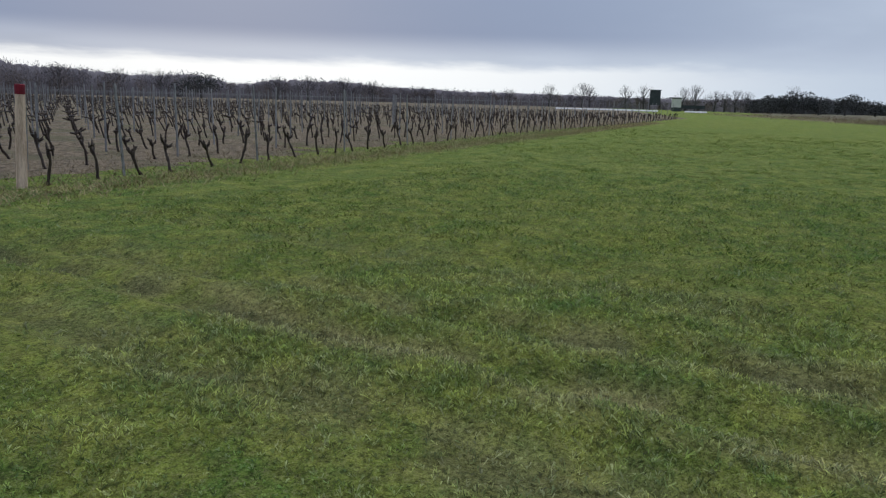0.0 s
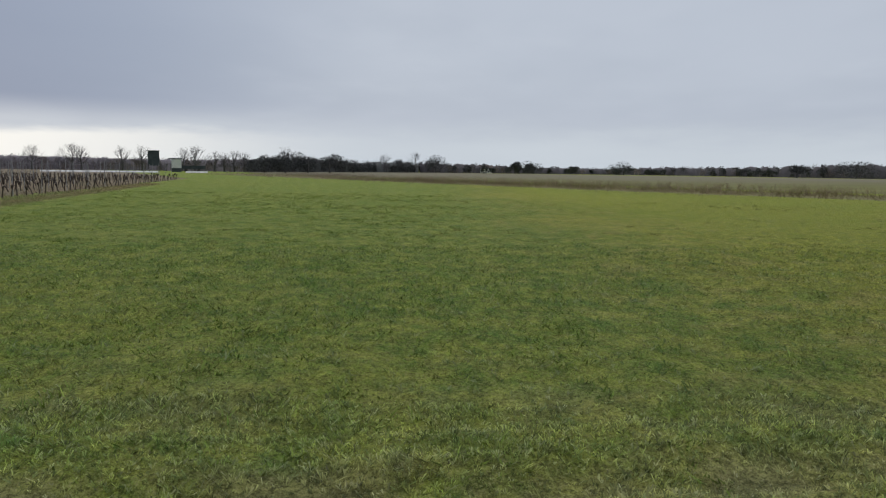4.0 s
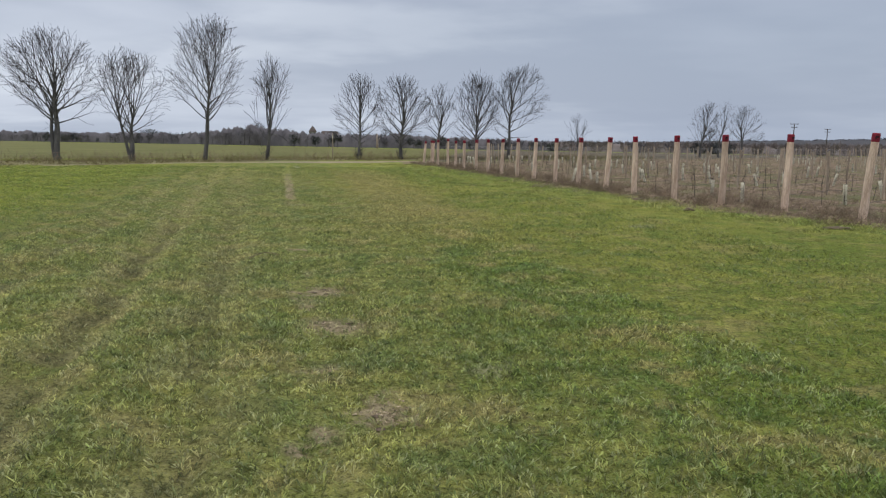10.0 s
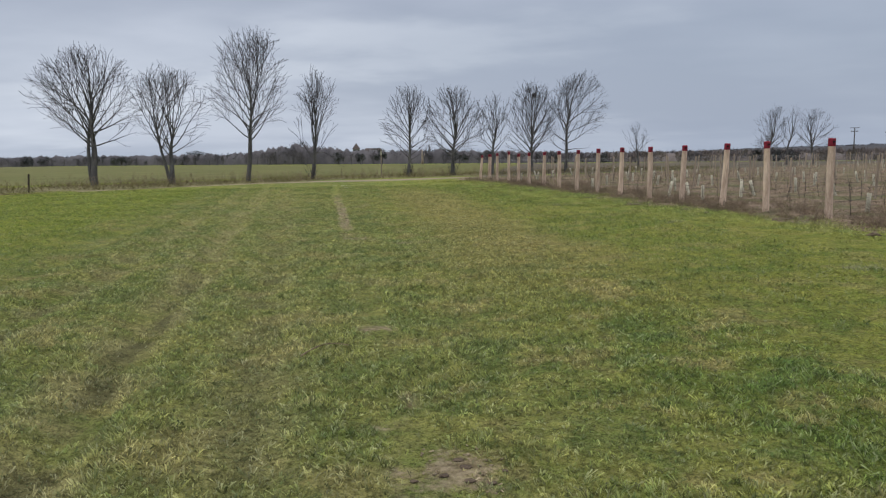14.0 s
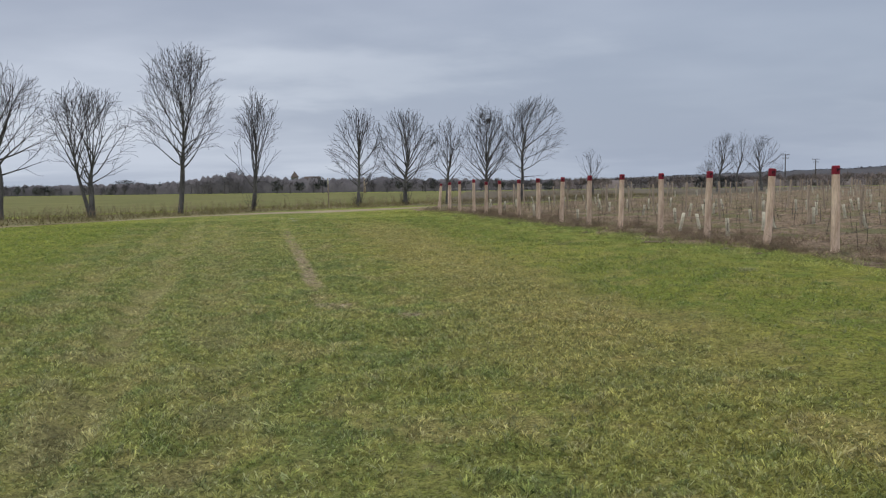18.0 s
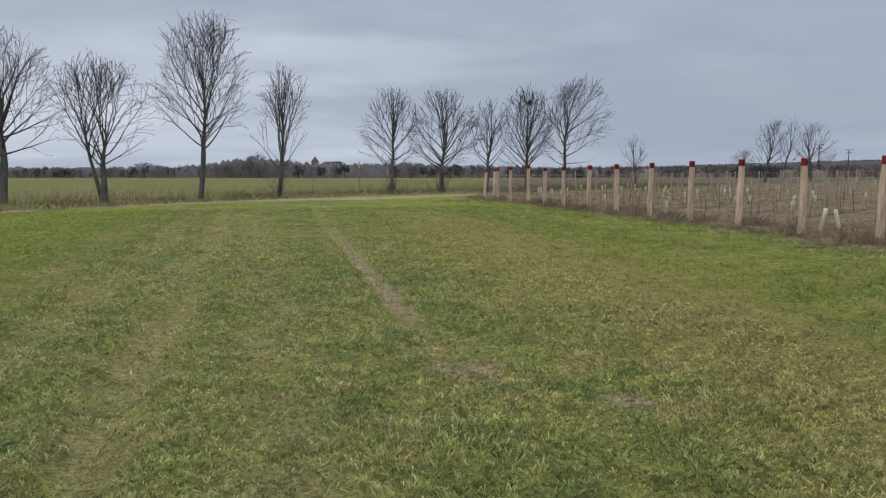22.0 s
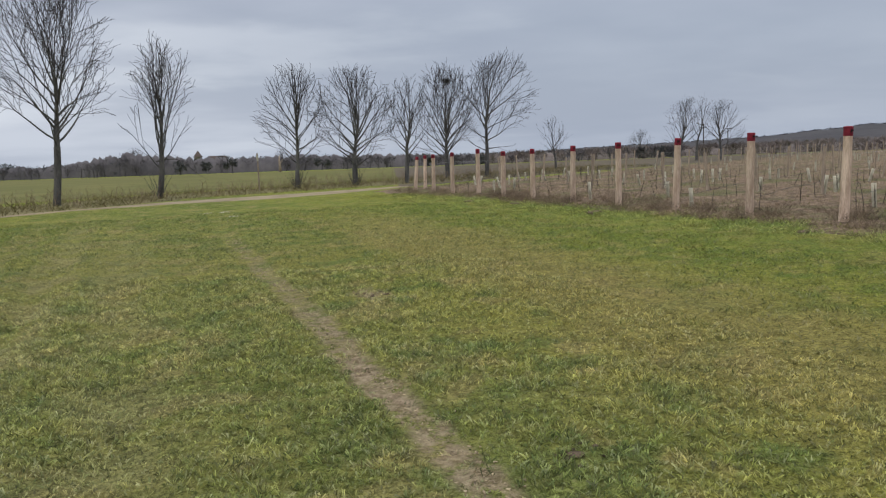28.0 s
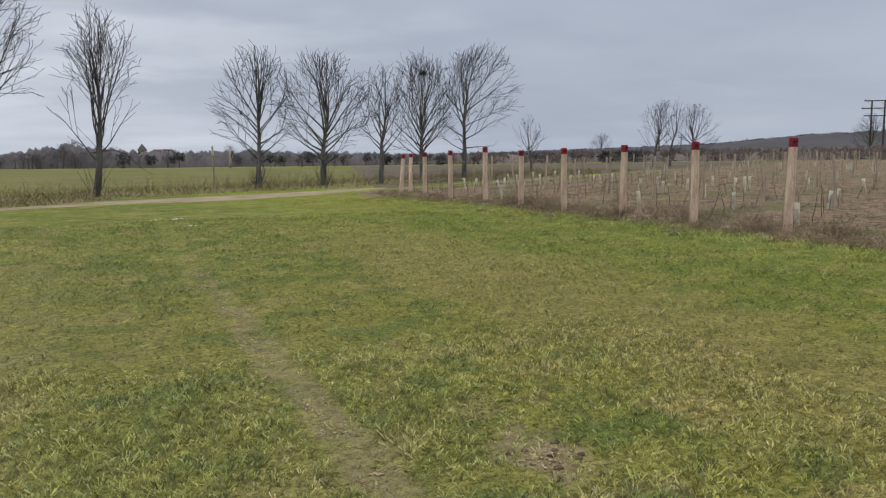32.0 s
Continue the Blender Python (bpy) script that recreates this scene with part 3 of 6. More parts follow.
sheet("track", [(-24, 36.9), (-14, 46.45), (-7.0, 53.6), (-3, 55.0), (1.0, 54.9), (5.0, 57.6), (9.0, 61.4)],
      [(-24, 37.0), (-14, 46.75), (-7.0, 54.7), (-3.1, 57.8), (1.1, 59.2), (6.3, 61.4), (9.2, 62.5)],
      0.024, M["track"], "pale dirt track along the verge", across=7, step=0.5, wobble=0.35, category="track")

# ---- pasture grass ----


def blades(name, xs, ys, size, width, label, mat=None):
    n = len(xs)
    z = relief(xs, ys)
    a = rng.uniform(0, 2 * math.pi, n)
    lean = rng.uniform(0.4, 1.5, n) * size
    b = rng.uniform(0, 2 * math.pi, n)
    h = size * rng.uniform(0.35, 1.0, n)
    p = np.stack([xs, ys, z - 0.004], 1)
    side = np.stack([np.cos(a), np.sin(a), 0 * a], 1) * (width * 0.5)[:, None]
    tip = p + np.stack([np.cos(b) * lean, np.sin(b) * lean, h], 1)
    V = np.stack([p - side, p + side, tip], 1).reshape(-1, 3)
    F = np.arange(3 * n).reshape(-1, 3)
    return tagged(new(name, mesh_of(name, V, F, mat or M["blades"])), label, "grass", kind="stuff")


def worn(x, y):
    """Share of the sward that feet and wheels have taken away."""
    wob = 0.12 * lattice(x, y, 2.5, 5)
    a, b, w = FOOTPATH
    gone = ramp(np.abs(x - a - b * y + wob * 0.5 + 0.05 * lattice(x, y, 0.4, 32)), w * 2.0, w * 0.9) * np.clip(ramp(y, 20.5, 23) * 0.8 + ramp(lattice(x, y, 1.2, 31), 0.1, 0.5), 0, 1) * 0.97
    for a, b, w, s, bend in RUTS:
        gone = np.maximum(gone, 0.8 * s * ramp(np.abs(x - a - b * y - bend * np.minimum(y, 0) + wob), w * 1.4, w * 0.4) * ramp(lattice(x, y, 0.5, 33), -0.6, 0.2))
    for cx, cy, cr in PATCHES:
        d = np.hypot(x - cx, (y - cy) * 0.7) + 0.16 * lattice(x, y, 0.2, 34) + 0.1 * lattice(x, y, 0.07, 35)
        gone = np.maximum(gone, 0.88 * ramp(d, cr, cr * 0.3))
    return gone


def sward(tufts, x0, x1, y0, y1, size, width, name, label, drift=-0.055, outside=None, mat="blades"):
    """Short grass in small tufts: four blades fan out of each root, a little wider where they were mown; finer pointed ones stand between."""
    cy = rng.uniform(y0, y1, tufts)
    cx = rng.uniform(x0, x1, tufts) + drift * cy
    lush = lattice(cx, cy, 0.9, 21) * 0.45 + lattice(cx, cy, 0.30, 22) * 0.5 + lattice(cx, cy, 0.09, 24) * 0.4
    keep = (rng.uniform(0, 1, tufts) < 0.78 + 0.5 * lush) & (rng.uniform(0, 1, tufts) > worn(cx, cy))
    if outside:
        keep &= ~((cx - drift * cy > outside[0]) & (cx - drift * cy < outside[1]) & (cy > outside[2]) & (cy < outside[3]))
    cx, cy, lush = cx[keep], cy[keep], lush[keep]
    m = len(cx)
    tall = size * (0.80 + 0.50 * np.clip(lush, -0.7, 1)) * rng.uniform(0.6, 1.4, m)
    tilt = rng.normal(0, 0.55, (m, 2))
    root = np.stack([cx, cy, relief(cx, cy) - 0.004], 1)
    V, F = [root], []
    for k in range(4):
        h = tall * rng.uniform(0.5, 1.1, m)
        b = rng.uniform(0, 2 * math.pi, m)
        out = rng.uniform(0.15, 1.0, m) * h
        tip = root + np.stack([np.cos(b) * out + tilt[:, 0] * h, np.sin(b) * out + tilt[:, 1] * h, h], 1)
        c = rng.uniform(0, 2 * math.pi, m)
        half = np.stack([np.cos(c), np.sin(c), 0.3 * rng.normal(0, 1, m)], 1) * (0.5 * width * rng.uniform(0.65, 1.3, m))[:, None]
        V += [tip - half, tip + half]
        i = np.arange(m)
        F.append(np.stack([i, i + m * (1 + 2 * k), i + m * (2 + 2 * k)], 1))
    return tagged(new(name, mesh_of(name, np.concatenate(V), np.concatenate(F), M[mat])), label, "grass", kind="stuff")


sward(430000, -4.0, 3.6, -8.0, 32, 0.037, 0.0072, "grass", "short, trampled winter grass in small tufts")
sward(170000, -14, 7.8, -13.0, 46, 0.045, 0.0125, "grass", "short, tufted winter grass of the pasture", outside=(-4.0, 3.6, -8.0, 32), mat="pasture_blades")

# lush tussocks standing out of the sward
n = 8600
ty = np.where(rng.random(n) < 0.62, rng.uniform(-13.5, 14, n), rng.uniform(10, 44, n))
tx = np.where(rng.random(n) < 0.62, -1.5 - 36 * rng.uniform(0, 1, n) ** 1.5, rng.uniform(-5, 8.5, n)) - 0.02 * ty
keep = rng.uniform(-0.6, 0.6, n) < lattice(tx, ty, 3.1, 61)
keep &= np.abs(tx + 0.7 + 0.055 * ty) > 2.8
tx, ty = tx[keep], ty[keep]
big = rng.uniform(0.5, 1.0, len(tx)) ** 1.5
pick = np.repeat(np.arange(len(tx)), 30)
a, rr = rng.uniform(0, 6.283, len(pick)), np.sqrt(rng.uniform(0, 1, len(pick)))
blades("grass", tx[pick] + np.cos(a) * rr * big[pick] * 0.17, ty[pick] + np.sin(a) * rr * big[pick] * 0.17, big[pick] * rng.uniform(0.05, 0.105, len(pick)) * (1.1 - 0.5 * rr), rng.uniform(0.008, 0.014, len(pick)), "dark lush tussocks of grass in the pasture", M["tussock"])

# dark tussocks out towards the old vineyard
n = 4200
tx, ty = -2.5 - 42 * rng.uniform(0, 1, n) ** 1.3, rng.uniform(-23, -2, n)
keep = (ty > -14.6 + 0.19 * (tx + 3.9)) & (rng.uniform(-0.7, 0.6, n) < lattice(tx, ty, 1.7, 62))
tx, ty = tx[keep], ty[keep]
big = rng.uniform(0.6, 1.2, len(tx))
pick = np.repeat(np.arange(len(tx)), 26)
a, rr = rng.uniform(0, 6.283, len(pick)), np.sqrt(rng.uniform(0, 1, len(pick)))
blades("grass", tx[pick] + np.cos(a) * rr * big[pick] * 0.3, ty[pick] + np.sin(a) * rr * big[pick] * 0.22, big[pick] * rng.uniform(0.06, 0.12, len(pick)) * (1.1 - 0.6 * rr), rng.uniform(0.012, 0.02, len(pick)), "dark lush tussocks of grass near the old vines", M["lush"])

# ---- trees ----


def bare_tree(name, x, y, height, wide, seed, label, leaders=18, bole=0.22, girth=0.16, stem=0.45, flare=20, order=3, suckers=0, thick=1.0, fullness=1.0, lean=(0, 0), arm=None, twin=None, belly=0.42, sweep=(0, 0), group="row of bare trees by the field"):
    """A leafless tree: straight limbs fan out of the stem up to a rounded outline, with branches and short twigs all along.
    wide: the crown's radius; stem: part of the crown in which limbs start; flare: rise of the lowest limbs in degrees; belly: where in the crown it is widest; sweep: drift of the crown's top."""
    r = random.Random(seed)
    limbs, twigs = [], []
    top = height * bole
    rise = height - top
    zm, up, down = top + rise * belly, rise * (0.96 - belly), rise * belly * 1.25
    lumps = [(r.uniform(0, 6.28), r.uniform(0.05, 0.12), k) for k in (2, 3, 5)]

    def add(p, q, r0, r1):
        (limbs if r0 > 0.032 else twigs).append((*p, *q, r0 * thick, r1 * thick))

    def inside(p):
        f = max(0.0, p.z / height)
        dx, dy = p.x - lean[0] * p.z * 0.6 - sweep[0] * f * f, p.y - lean[1] * p.z * 0.6 - sweep[1] * f * f
        a, dz = math.atan2(dy, dx), (p.z - zm) / (up if p.z > zm else down)
        k = 1.0 + sum(s * math.sin(n * a + ph + 2 * dz) for ph, s, n in lumps)
        return ((dx * dx + dy * dy) / (wide * wide * k * k) + dz * dz) < 1.0

    def side(d, ang, az):
        out = Matrix.Rotation(az, 3, d) @ d.orthogonal().normalized()
        return (d * math.cos(ang) + out * math.sin(ang)).normalized()

    def run(p, d, length, r0, step, level):
        """One limb from p, with its own branches."""
        n = max(2, int(length / step))
        tip = 0.0085
        along = []
        for i in range(n):
            jit = 0.075 + 0.03 * level
            d = (d + Vector((r.gauss(0, jit) + sweep[0] * 0.012, r.gauss(0, jit) + sweep[1] * 0.012, r.gauss(0, jit) + (0.018 if level == 0 else 0.04)))).normalized()
            q = p + d * (length / n)
            if i > 1 and not inside(q):
                n = i
                break
            along.append((p, q, d))
            p = q
        n = len(along)
        for i, (p, q, e) in enumerate(along):
            a, b = i / n, (i + 1) / n
            ra, rb = r0 + (tip - r0) * a ** 0.8, r0 + (tip - r0) * b ** 0.8
            add(p, q, ra, rb)
            if level >= order or a < (0.12 if level == 0 else 0.06):
                continue
            rest = length * (1 - b)
            if r.random() < (0.95 if level == 0 else 0.74) * fullness:
                if level + 1 < order and rest > 0.5:
                    run(q, side(e, r.uniform(0.38, 0.75), r.uniform(0, 6.28)), max(0.4, rest * r.uniform(0.5, 0.85)), max(0.011, rb * 0.55), step * 0.85, level + 1)
                else:
                    run(q, side(e, r.uniform(0.35, 0.8), r.uniform(0, 6.28)), r.uniform(0.22, 0.55) * (1 if order > 2 else 1.8), 0.0105, 0.26 * (1 if order > 2 else 1.8), order)

    p = Vector((0, 0, -0.05))
    d = Vector((lean[0] + r.gauss(0, 0.03), lean[1] + r.gauss(0, 0.03), 1)).normalized()
    n, m = 5, 8
    for i in range(n):
        q = p + d * ((top + 0.05) / n)
        add(p, q, girth * (1.25 - 0.25 * (i / n) ** 0.5), girth * (1.25 - 0.25 * ((i + 1) / n) ** 0.5))
        p, d = q, (d + Vector((r.gauss(0, 0.03), r.gauss(0, 0.03), 0.05))).normalized()
    line = [p.copy()]
    for i in range(m):
        d = (d + Vector((r.gauss(0, 0.06), r.gauss(0, 0.06), 0.05))).normalized()
        line.append(line[-1] + d * (rise * stem / m))
    for i in range(m):
        add(line[i], line[i + 1], girth * (0.92 - 0.55 * i / m), girth * (0.92 - 0.55 * (i + 1) / m))

    def fan(line, count, low):
        turn = r.uniform(0, 6)
        for k in range(count):
            f = k / (count - 1)
            turn += 2.4 + r.uniform(-0.4, 0.4)
            el = radians(low + (80 - low) * f ** 1.1 + r.gauss(0, 7))
            nd = Vector((math.cos(turn) * math.cos(el), math.sin(turn) * math.cos(el), math.sin(el)))
            at = f * (len(line) - 1)
            i = min(int(at), len(line) - 2)
            run(line[i].lerp(line[i + 1], at - i), nd, height, girth * r.uniform(0.26, 0.40), 0.42, 0)

    fan(line, leaders, flare)
    if twin:
        # a second stem from the same foot: its lean across and its number of limbs
        q, e = Vector((twin[0] * 0.3, 0, -0.05)), Vector((twin[0], r.gauss(0, 0.05), 1)).normalized()
        other = []
        for i in range(8):
            e = (e + Vector((r.gauss(0, 0.04), r.gauss(0, 0.04), 0.06))).normalized()
            step = (top * 1.15 + rise * 0.3) / 8
            add(q, q + e * step, girth * (0.85 - 0.06 * i), girth * (0.79 - 0.06 * i))
            q = q + e * step
            if i > 3:
                other.append(q.copy())
        fan(other, twin[1], flare + 12)
    if arm:
        z, az, length = arm
        q, e = Vector((0, 0, z)), Vector((math.cos(az), math.sin(az), 0.45)).normalized()
        for i in range(5):
            e = (e + Vector((r.gauss(0, 0.16), 0.0, -0.07 + r.gauss(0, 0.14)))).normalized()
            add(q, q + e * length / 5, 0.04 - 0.006 * i, 0.034 - 0.006 * i)
            q = q + e * length / 5
            if i > 1:
                run(q, side(e, 0.7, r.uniform(0, 6.28)), 0.5, 0.009, 0.25, order)
    for k in range(suckers):
        a, s = r.uniform(0, 6.28), r.uniform(0.15, 0.6)
        p = Vector((math.cos(a) * girth, math.sin(a) * girth, 0.0))
        e = Vector((math.cos(a) * s, math.sin(a) * s, 1)).normalized()
        length = r.uniform(0.4, 1.5)
        add(p, p + e * length * 0.6, 0.011, 0.009)
        add(p + e * length * 0.6, p + (e + Vector((r.gauss(0, 0.1), r.gauss(0, 0.1), 0.1))) * length, 0.009, 0.006)
    tree = thing(name, x, y)
    V, F = bars(np.array(limbs), 6)
    part("trunk", mesh_of("trunk", V, F, M["bark"], smooth=True), tree)
    V, F = bars(np.array(twigs), 3)
    part("crown", mesh_of("crown", V, F, M["twig"]), tree, "leafless crown of fine twigs")
    return tagged(tree, label, "tree", group=group)


bare_tree("tree", -38.5, 39.0, 10.7, 2.35, 101, "tall, slender leafless tree with a bare bole", leaders=16, bole=0.30, girth=0.13, stem=0.5, flare=30, lean=(-0.10, 0.0), belly=0.5, fullness=0.85)
bare_tree("tree", -34.3, 41.9, 9.4, 2.85, 102, "leafless tree with low spreading limbs at the field edge", leaders=22, bole=0.2, girth=0.16, stem=0.6, flare=14, belly=0.36, fullness=0.9)
bare_tree("tree", -25.0, 46.3, 8.0, 2.45, 103, "leafless tree with a dense rounded crown", leaders=22, bole=0.20, girth=0.16, stem=0.25, flare=30, belly=0.45)
bare_tree("tree", -17.4, 55.3, 9.0, 3.3, 104, "leafless spreading tree with a thick forked bole", twin=(-0.22, 8), leaders=18, bole=0.24, girth=0.18, stem=0.42, flare=14, belly=0.34)
bare_tree("tree", -12.6, 55.5, 7.8, 2.55, 105, "leafless twin-stemmed tree with upswept fan-shaped limbs", twin=(-0.28, 8), leaders=15, bole=0.22, girth=0.15, stem=0.28, flare=34, belly=0.5)
bare_tree("tree", -8.3, 58.9, 10.8, 2.9, 106, "tall leafless tree with a wide fan crown", leaders=20, bole=0.25, girth=0.15, stem=0.34, flare=26, lean=(0.08, 0), belly=0.45, fullness=0.92)
bare_tree("tree", -4.1, 62.0, 8.4, 1.45, 107, "thin leafless tree with sparse upright stems and one low side limb", leaders=13, bole=0.15, girth=0.13, stem=0.42, flare=52, fullness=0.95, twin=(0.26, 6), suckers=18, lean=(0.12, 0), arm=(1.9, 0.1, 2.4))
bare_tree("tree", 3.4, 66.0, 7.5, 1.95, 108, "leafless tree with shoots about its foot", leaders=30, bole=0.17, girth=0.13, stem=0.6, flare=24, suckers=34, belly=0.36, fullness=1.1)
bare_tree("tree", 7.2, 67.5, 7.6, 2.5, 109, "leafless tree with a dense broad crown", leaders=26, bole=0.15, girth=0.17, stem=0.42, flare=20, suckers=20, belly=0.4, fullness=1.1)
bare_tree("tree", 10.5, 67.5, 6.9, 1.75, 110, "leafless tree with a leaning bole", leaders=16, bole=0.24, girth=0.13, stem=0.35, flare=38, lean=(0.06, 0), belly=0.5)
bare_tree("tree", 15.4, 74.0, 8.7, 2.5, 111, "leafless tree that carries a large stick nest", leaders=26, bole=0.16, girth=0.16, stem=0.34, flare=26, belly=0.45, fullness=1.1)
bare_tree("tree", 18.9, 75.0, 9.6, 2.7, 112, "leafless tree with limbs swept by the wind", leaders=22, bole=0.2, girth=0.15, stem=0.5, flare=24, lean=(0.05, 0), belly=0.5, sweep=(1.6, 0))
bare_tree("tree", 30.3, 86.2, 5.2, 1.4, 113, "small leafless tree behind the young vineyard", leaders=14, bole=0.22, girth=0.11, stem=0.3, flare=30, fullness=0.95)
bare_tree("tree", 50.5, 95.2, 7.6, 2.0, 114, "leafless wind-bent tree beyond the vineyard", leaders=14, bole=0.18, girth=0.15, flare=35, thick=1.05, fullness=0.85, sweep=(1.2, 0))
bare_tree("tree", 54.3, 97.2, 7.9, 1.7, 115, "slender leafless tree beyond the vineyard", leaders=10, bole=0.2, girth=0.13, flare=45, thick=1.0, fullness=0.8, sweep=(1.2, 0))
bare_tree("tree", 58.2, 97.6, 7.6, 2.5, 116, "leafless tree with a broad crown beyond the vineyard", leaders=18, bole=0.16, girth=0.16, flare=26, thick=1.05, fullness=0.85, sweep=(1.0, 0))
bare_tree("tree", 92.0, 168.0, 6.0, 2.6, 117, "small round leafless tree far behind the vineyard", leaders=16, bole=0.16, girth=0.13, order=2, thick=1.5)
bare_tree("tree", 132.0, 134.0, 8.6, 3.6, 118, "leafless tree beside the power line", leaders=18, bole=0.16, girth=0.16, order=2, thick=1.5)

# a bird's nest of sticks
sticks = []
for i in range(260):
    c = Vector((rng.normal(0, 0.13), rng.normal(0, 0.13), rng.normal(0, 0.09)))
    d = Vector(rng.normal(0, 1, 3)).normalized() * rng.uniform(0.12, 0.3)
    sticks.append((*(c - d), *(c + d), 0.012, 0.008))
nest = new("bird_nest", mesh_of("bird_nest", *bars(sticks, 3), M["twig"]))
nest.matrix_basis = pose(15.6, 74.0, 7.05) @ Matrix.Scale(0.68, 4)
tagged(nest, "dark bird's nest of sticks in a bare crown", "nest")

# ---- vineyard post with painted head ----


def round_post(height, rad, seed):
    """Shaft, painted head and a dark mark on it."""
    r = random.Random(seed)
    k = 8
    pts = [(r.gauss(0, 0.004), r.gauss(0, 0.004), -0.04 + (height - 0.17 + 0.04) * i / k) for i in range(k + 1)]
    rad_i = [rad * (1.05 - 0.12 * i / k) * r.uniform(0.97, 1.03) for i in range(k + 1)]
    shaft = mesh_of("shaft", *tube(pts, rad_i, 14), M["post"], smooth=False)
    top = pts[-1]
    e = rad_i[-1]
    head = mesh_of("painted_head", *tube([(top[0], top[1], height - 0.172), (top[0], top[1], height - 0.165), (top[0], top[1], height - 0.012), (top[0], top[1], height)],
                                         [e + 0.001, e + 0.004, e + 0.004, e - 0.012], 14), M["red"], smooth=False)
    bm = bmesh.new()
    bmesh.ops.create_cube(bm, size=1, matrix=Matrix.LocRotScale((top[0] - 0.004, top[1] - e - 0.002, height - 0.075), None, (0.055, 0.014, 0.03)))
    bmesh.ops.create_cube(bm, size=1, matrix=Matrix.LocRotScale((top[0] - 0.03, top[1] - e + 0.004, height - 0.085), None, (0.02, 0.014, 0.055)))
    return shaft, head, bm_mesh("mark", bm, M["ink"])


POSTS = [(7.5, 55.0), (8.4, 56.4), (7.75, 52.9), (7.82, 50.5), (8.1, 48.2), (8.17, 45.89), (8.25, 43.57), (8.45, 41.21), (8.59, 38.87), (8.73, 36.53),
         (8.88, 34.17), (9.0, 31.84), (9.2, 29.55), (9.36, 27.32), (9.52, 25.0), (9.6, 22.87), (9.87, 20.75), (10.17, 18.71), (10.6, 16.71), (11.07, 14.75)]
TALL = [1.62, 1.66, 1.68, 1.72, 1.80, 1.66, 1.69, 1.72, 1.74, 1.76, 1.78, 1.79, 1.78, 1.79, 1.80, 1.81, 1.83, 1.84, 1.84, 1.86]
LEAN = [6, 2, 1, 1, 0, 1, 0, 1, 0, 2, 1, 2, 1, 2, 3, -1, 0, 0, 2, 4]
post_sets = [round_post(1.75, 0.082, s) for s in (1, 2, 3)]


def vine_post(x, y, tall, lean, turn, kit, label, group):
    ob = thing("vineyard_post", x, y, 0.0)
    ob.matrix_basis = pose(x, y, 0, 0, lean, turn) @ Matrix.Diagonal((1, 1, tall / 1.75, 1))
    shaft = part("shaft", kit[0], ob)
    head = part("painted_head", kit[1], ob, "red-painted post top")
    part("mark", kit[2], head)
    return tagged(ob, label, "post", group=group)


for i, (x, y) in enumerate(POSTS):
    vine_post(x, y, TALL[i], LEAN[i], rng.uniform(-25, 25), post_sets[i % 3],
              "leaning round timber end post with a red-painted top" if abs(LEAN[i]) > 2 else "round timber vineyard end post with a red-painted top", "end posts of the young vineyard")

# ---- young vineyard: soil, stakes, guards, hoses, weeds ----
U = np.array([0.83, 0.56])      # the rows' way
front = [(13.2, 6.0)] + [(x - 1.0, y + 0.2) for x, y in POSTS[:3:-1]] + [(6.7, 50.5), (6.4, 53.5), (6.2, 57.0)]
back = [(x + 112 * U[0], y + 112 * U[1]) for x, y in front]
sheet("vineyard_soil", front, back, 0.026, M["vine_soil"], "bare brown soil with dead weeds between young vines", across=110, step=0.4, wobble=1.1, bump=0.06)


def stake_mesh(h, rad, mat, seed, n=7):
    r = random.Random(seed)
    pts = [(r.gauss(0, 0.006), r.gauss(0, 0.006), h * i / 4) for i in range(5)]
    return mesh_of("stake", *tube(pts, [rad * r.uniform(0.9, 1.05) for _ in pts], n), mat)


def guard_mesh(seed):
    """A slit plastic sleeve, open at the top."""
    r = random.Random(seed)
    h, w = r.uniform(0.48, 0.58), 0.048
    V, F = [], []
    n = 12
    for i, z in enumerate((0, h * 0.5, h, h, h * 0.5, 0.02)):
        rr = w * (1.06 if i in (0, 2) else 1.0) - (0.003 if i > 2 else 0)
        for k in range(n):
            a = 6.283 * k / n + 0.2
            V.append((rr * math.cos(a), rr * math.sin(a), z))
    for i in range(5):
        for k in range(n - 1 if i in (0, 1, 3, 4) else n):
            a, b = i * n + k, i * n + (k + 1) % n
            F.append((a, b, b + n, a + n))
    return mesh_of("guard", V, F, M["tube"], smooth=True)


stakes = [stake_mesh(1.32 + 0.08 * i, 0.042, M["wood_stake"], i) for i in range(3)]
guards = [guard_mesh(i) for i in range(4)]
canes = []
for i in range(4):
    r = random.Random(40 + i)
    segs = []
    p, d = Vector((0, 0, 0)), Vector((0, 0, 1))
    for k in range(5):
        d = (d + Vector((r.gauss(0, 0.13), r.gauss(0, 0.13), 0.25))).normalized()
        q = p + d * r.uniform(0.10, 0.15)
        segs.append((*p, *q, 0.009 - 0.0008 * k, 0.0082 - 0.0008 * k))
        if k > 1 and r.random() < 0.6:
            o = Vector((r.gauss(0, 1), r.gauss(0, 1), 0.7)).normalized() * r.uniform(0.08, 0.22)
            segs.append((*q, *(q + o), 0.005, 0.003))
        p = q
    canes.append(mesh_of("cane", *bars(segs, 4), M["vine"]))

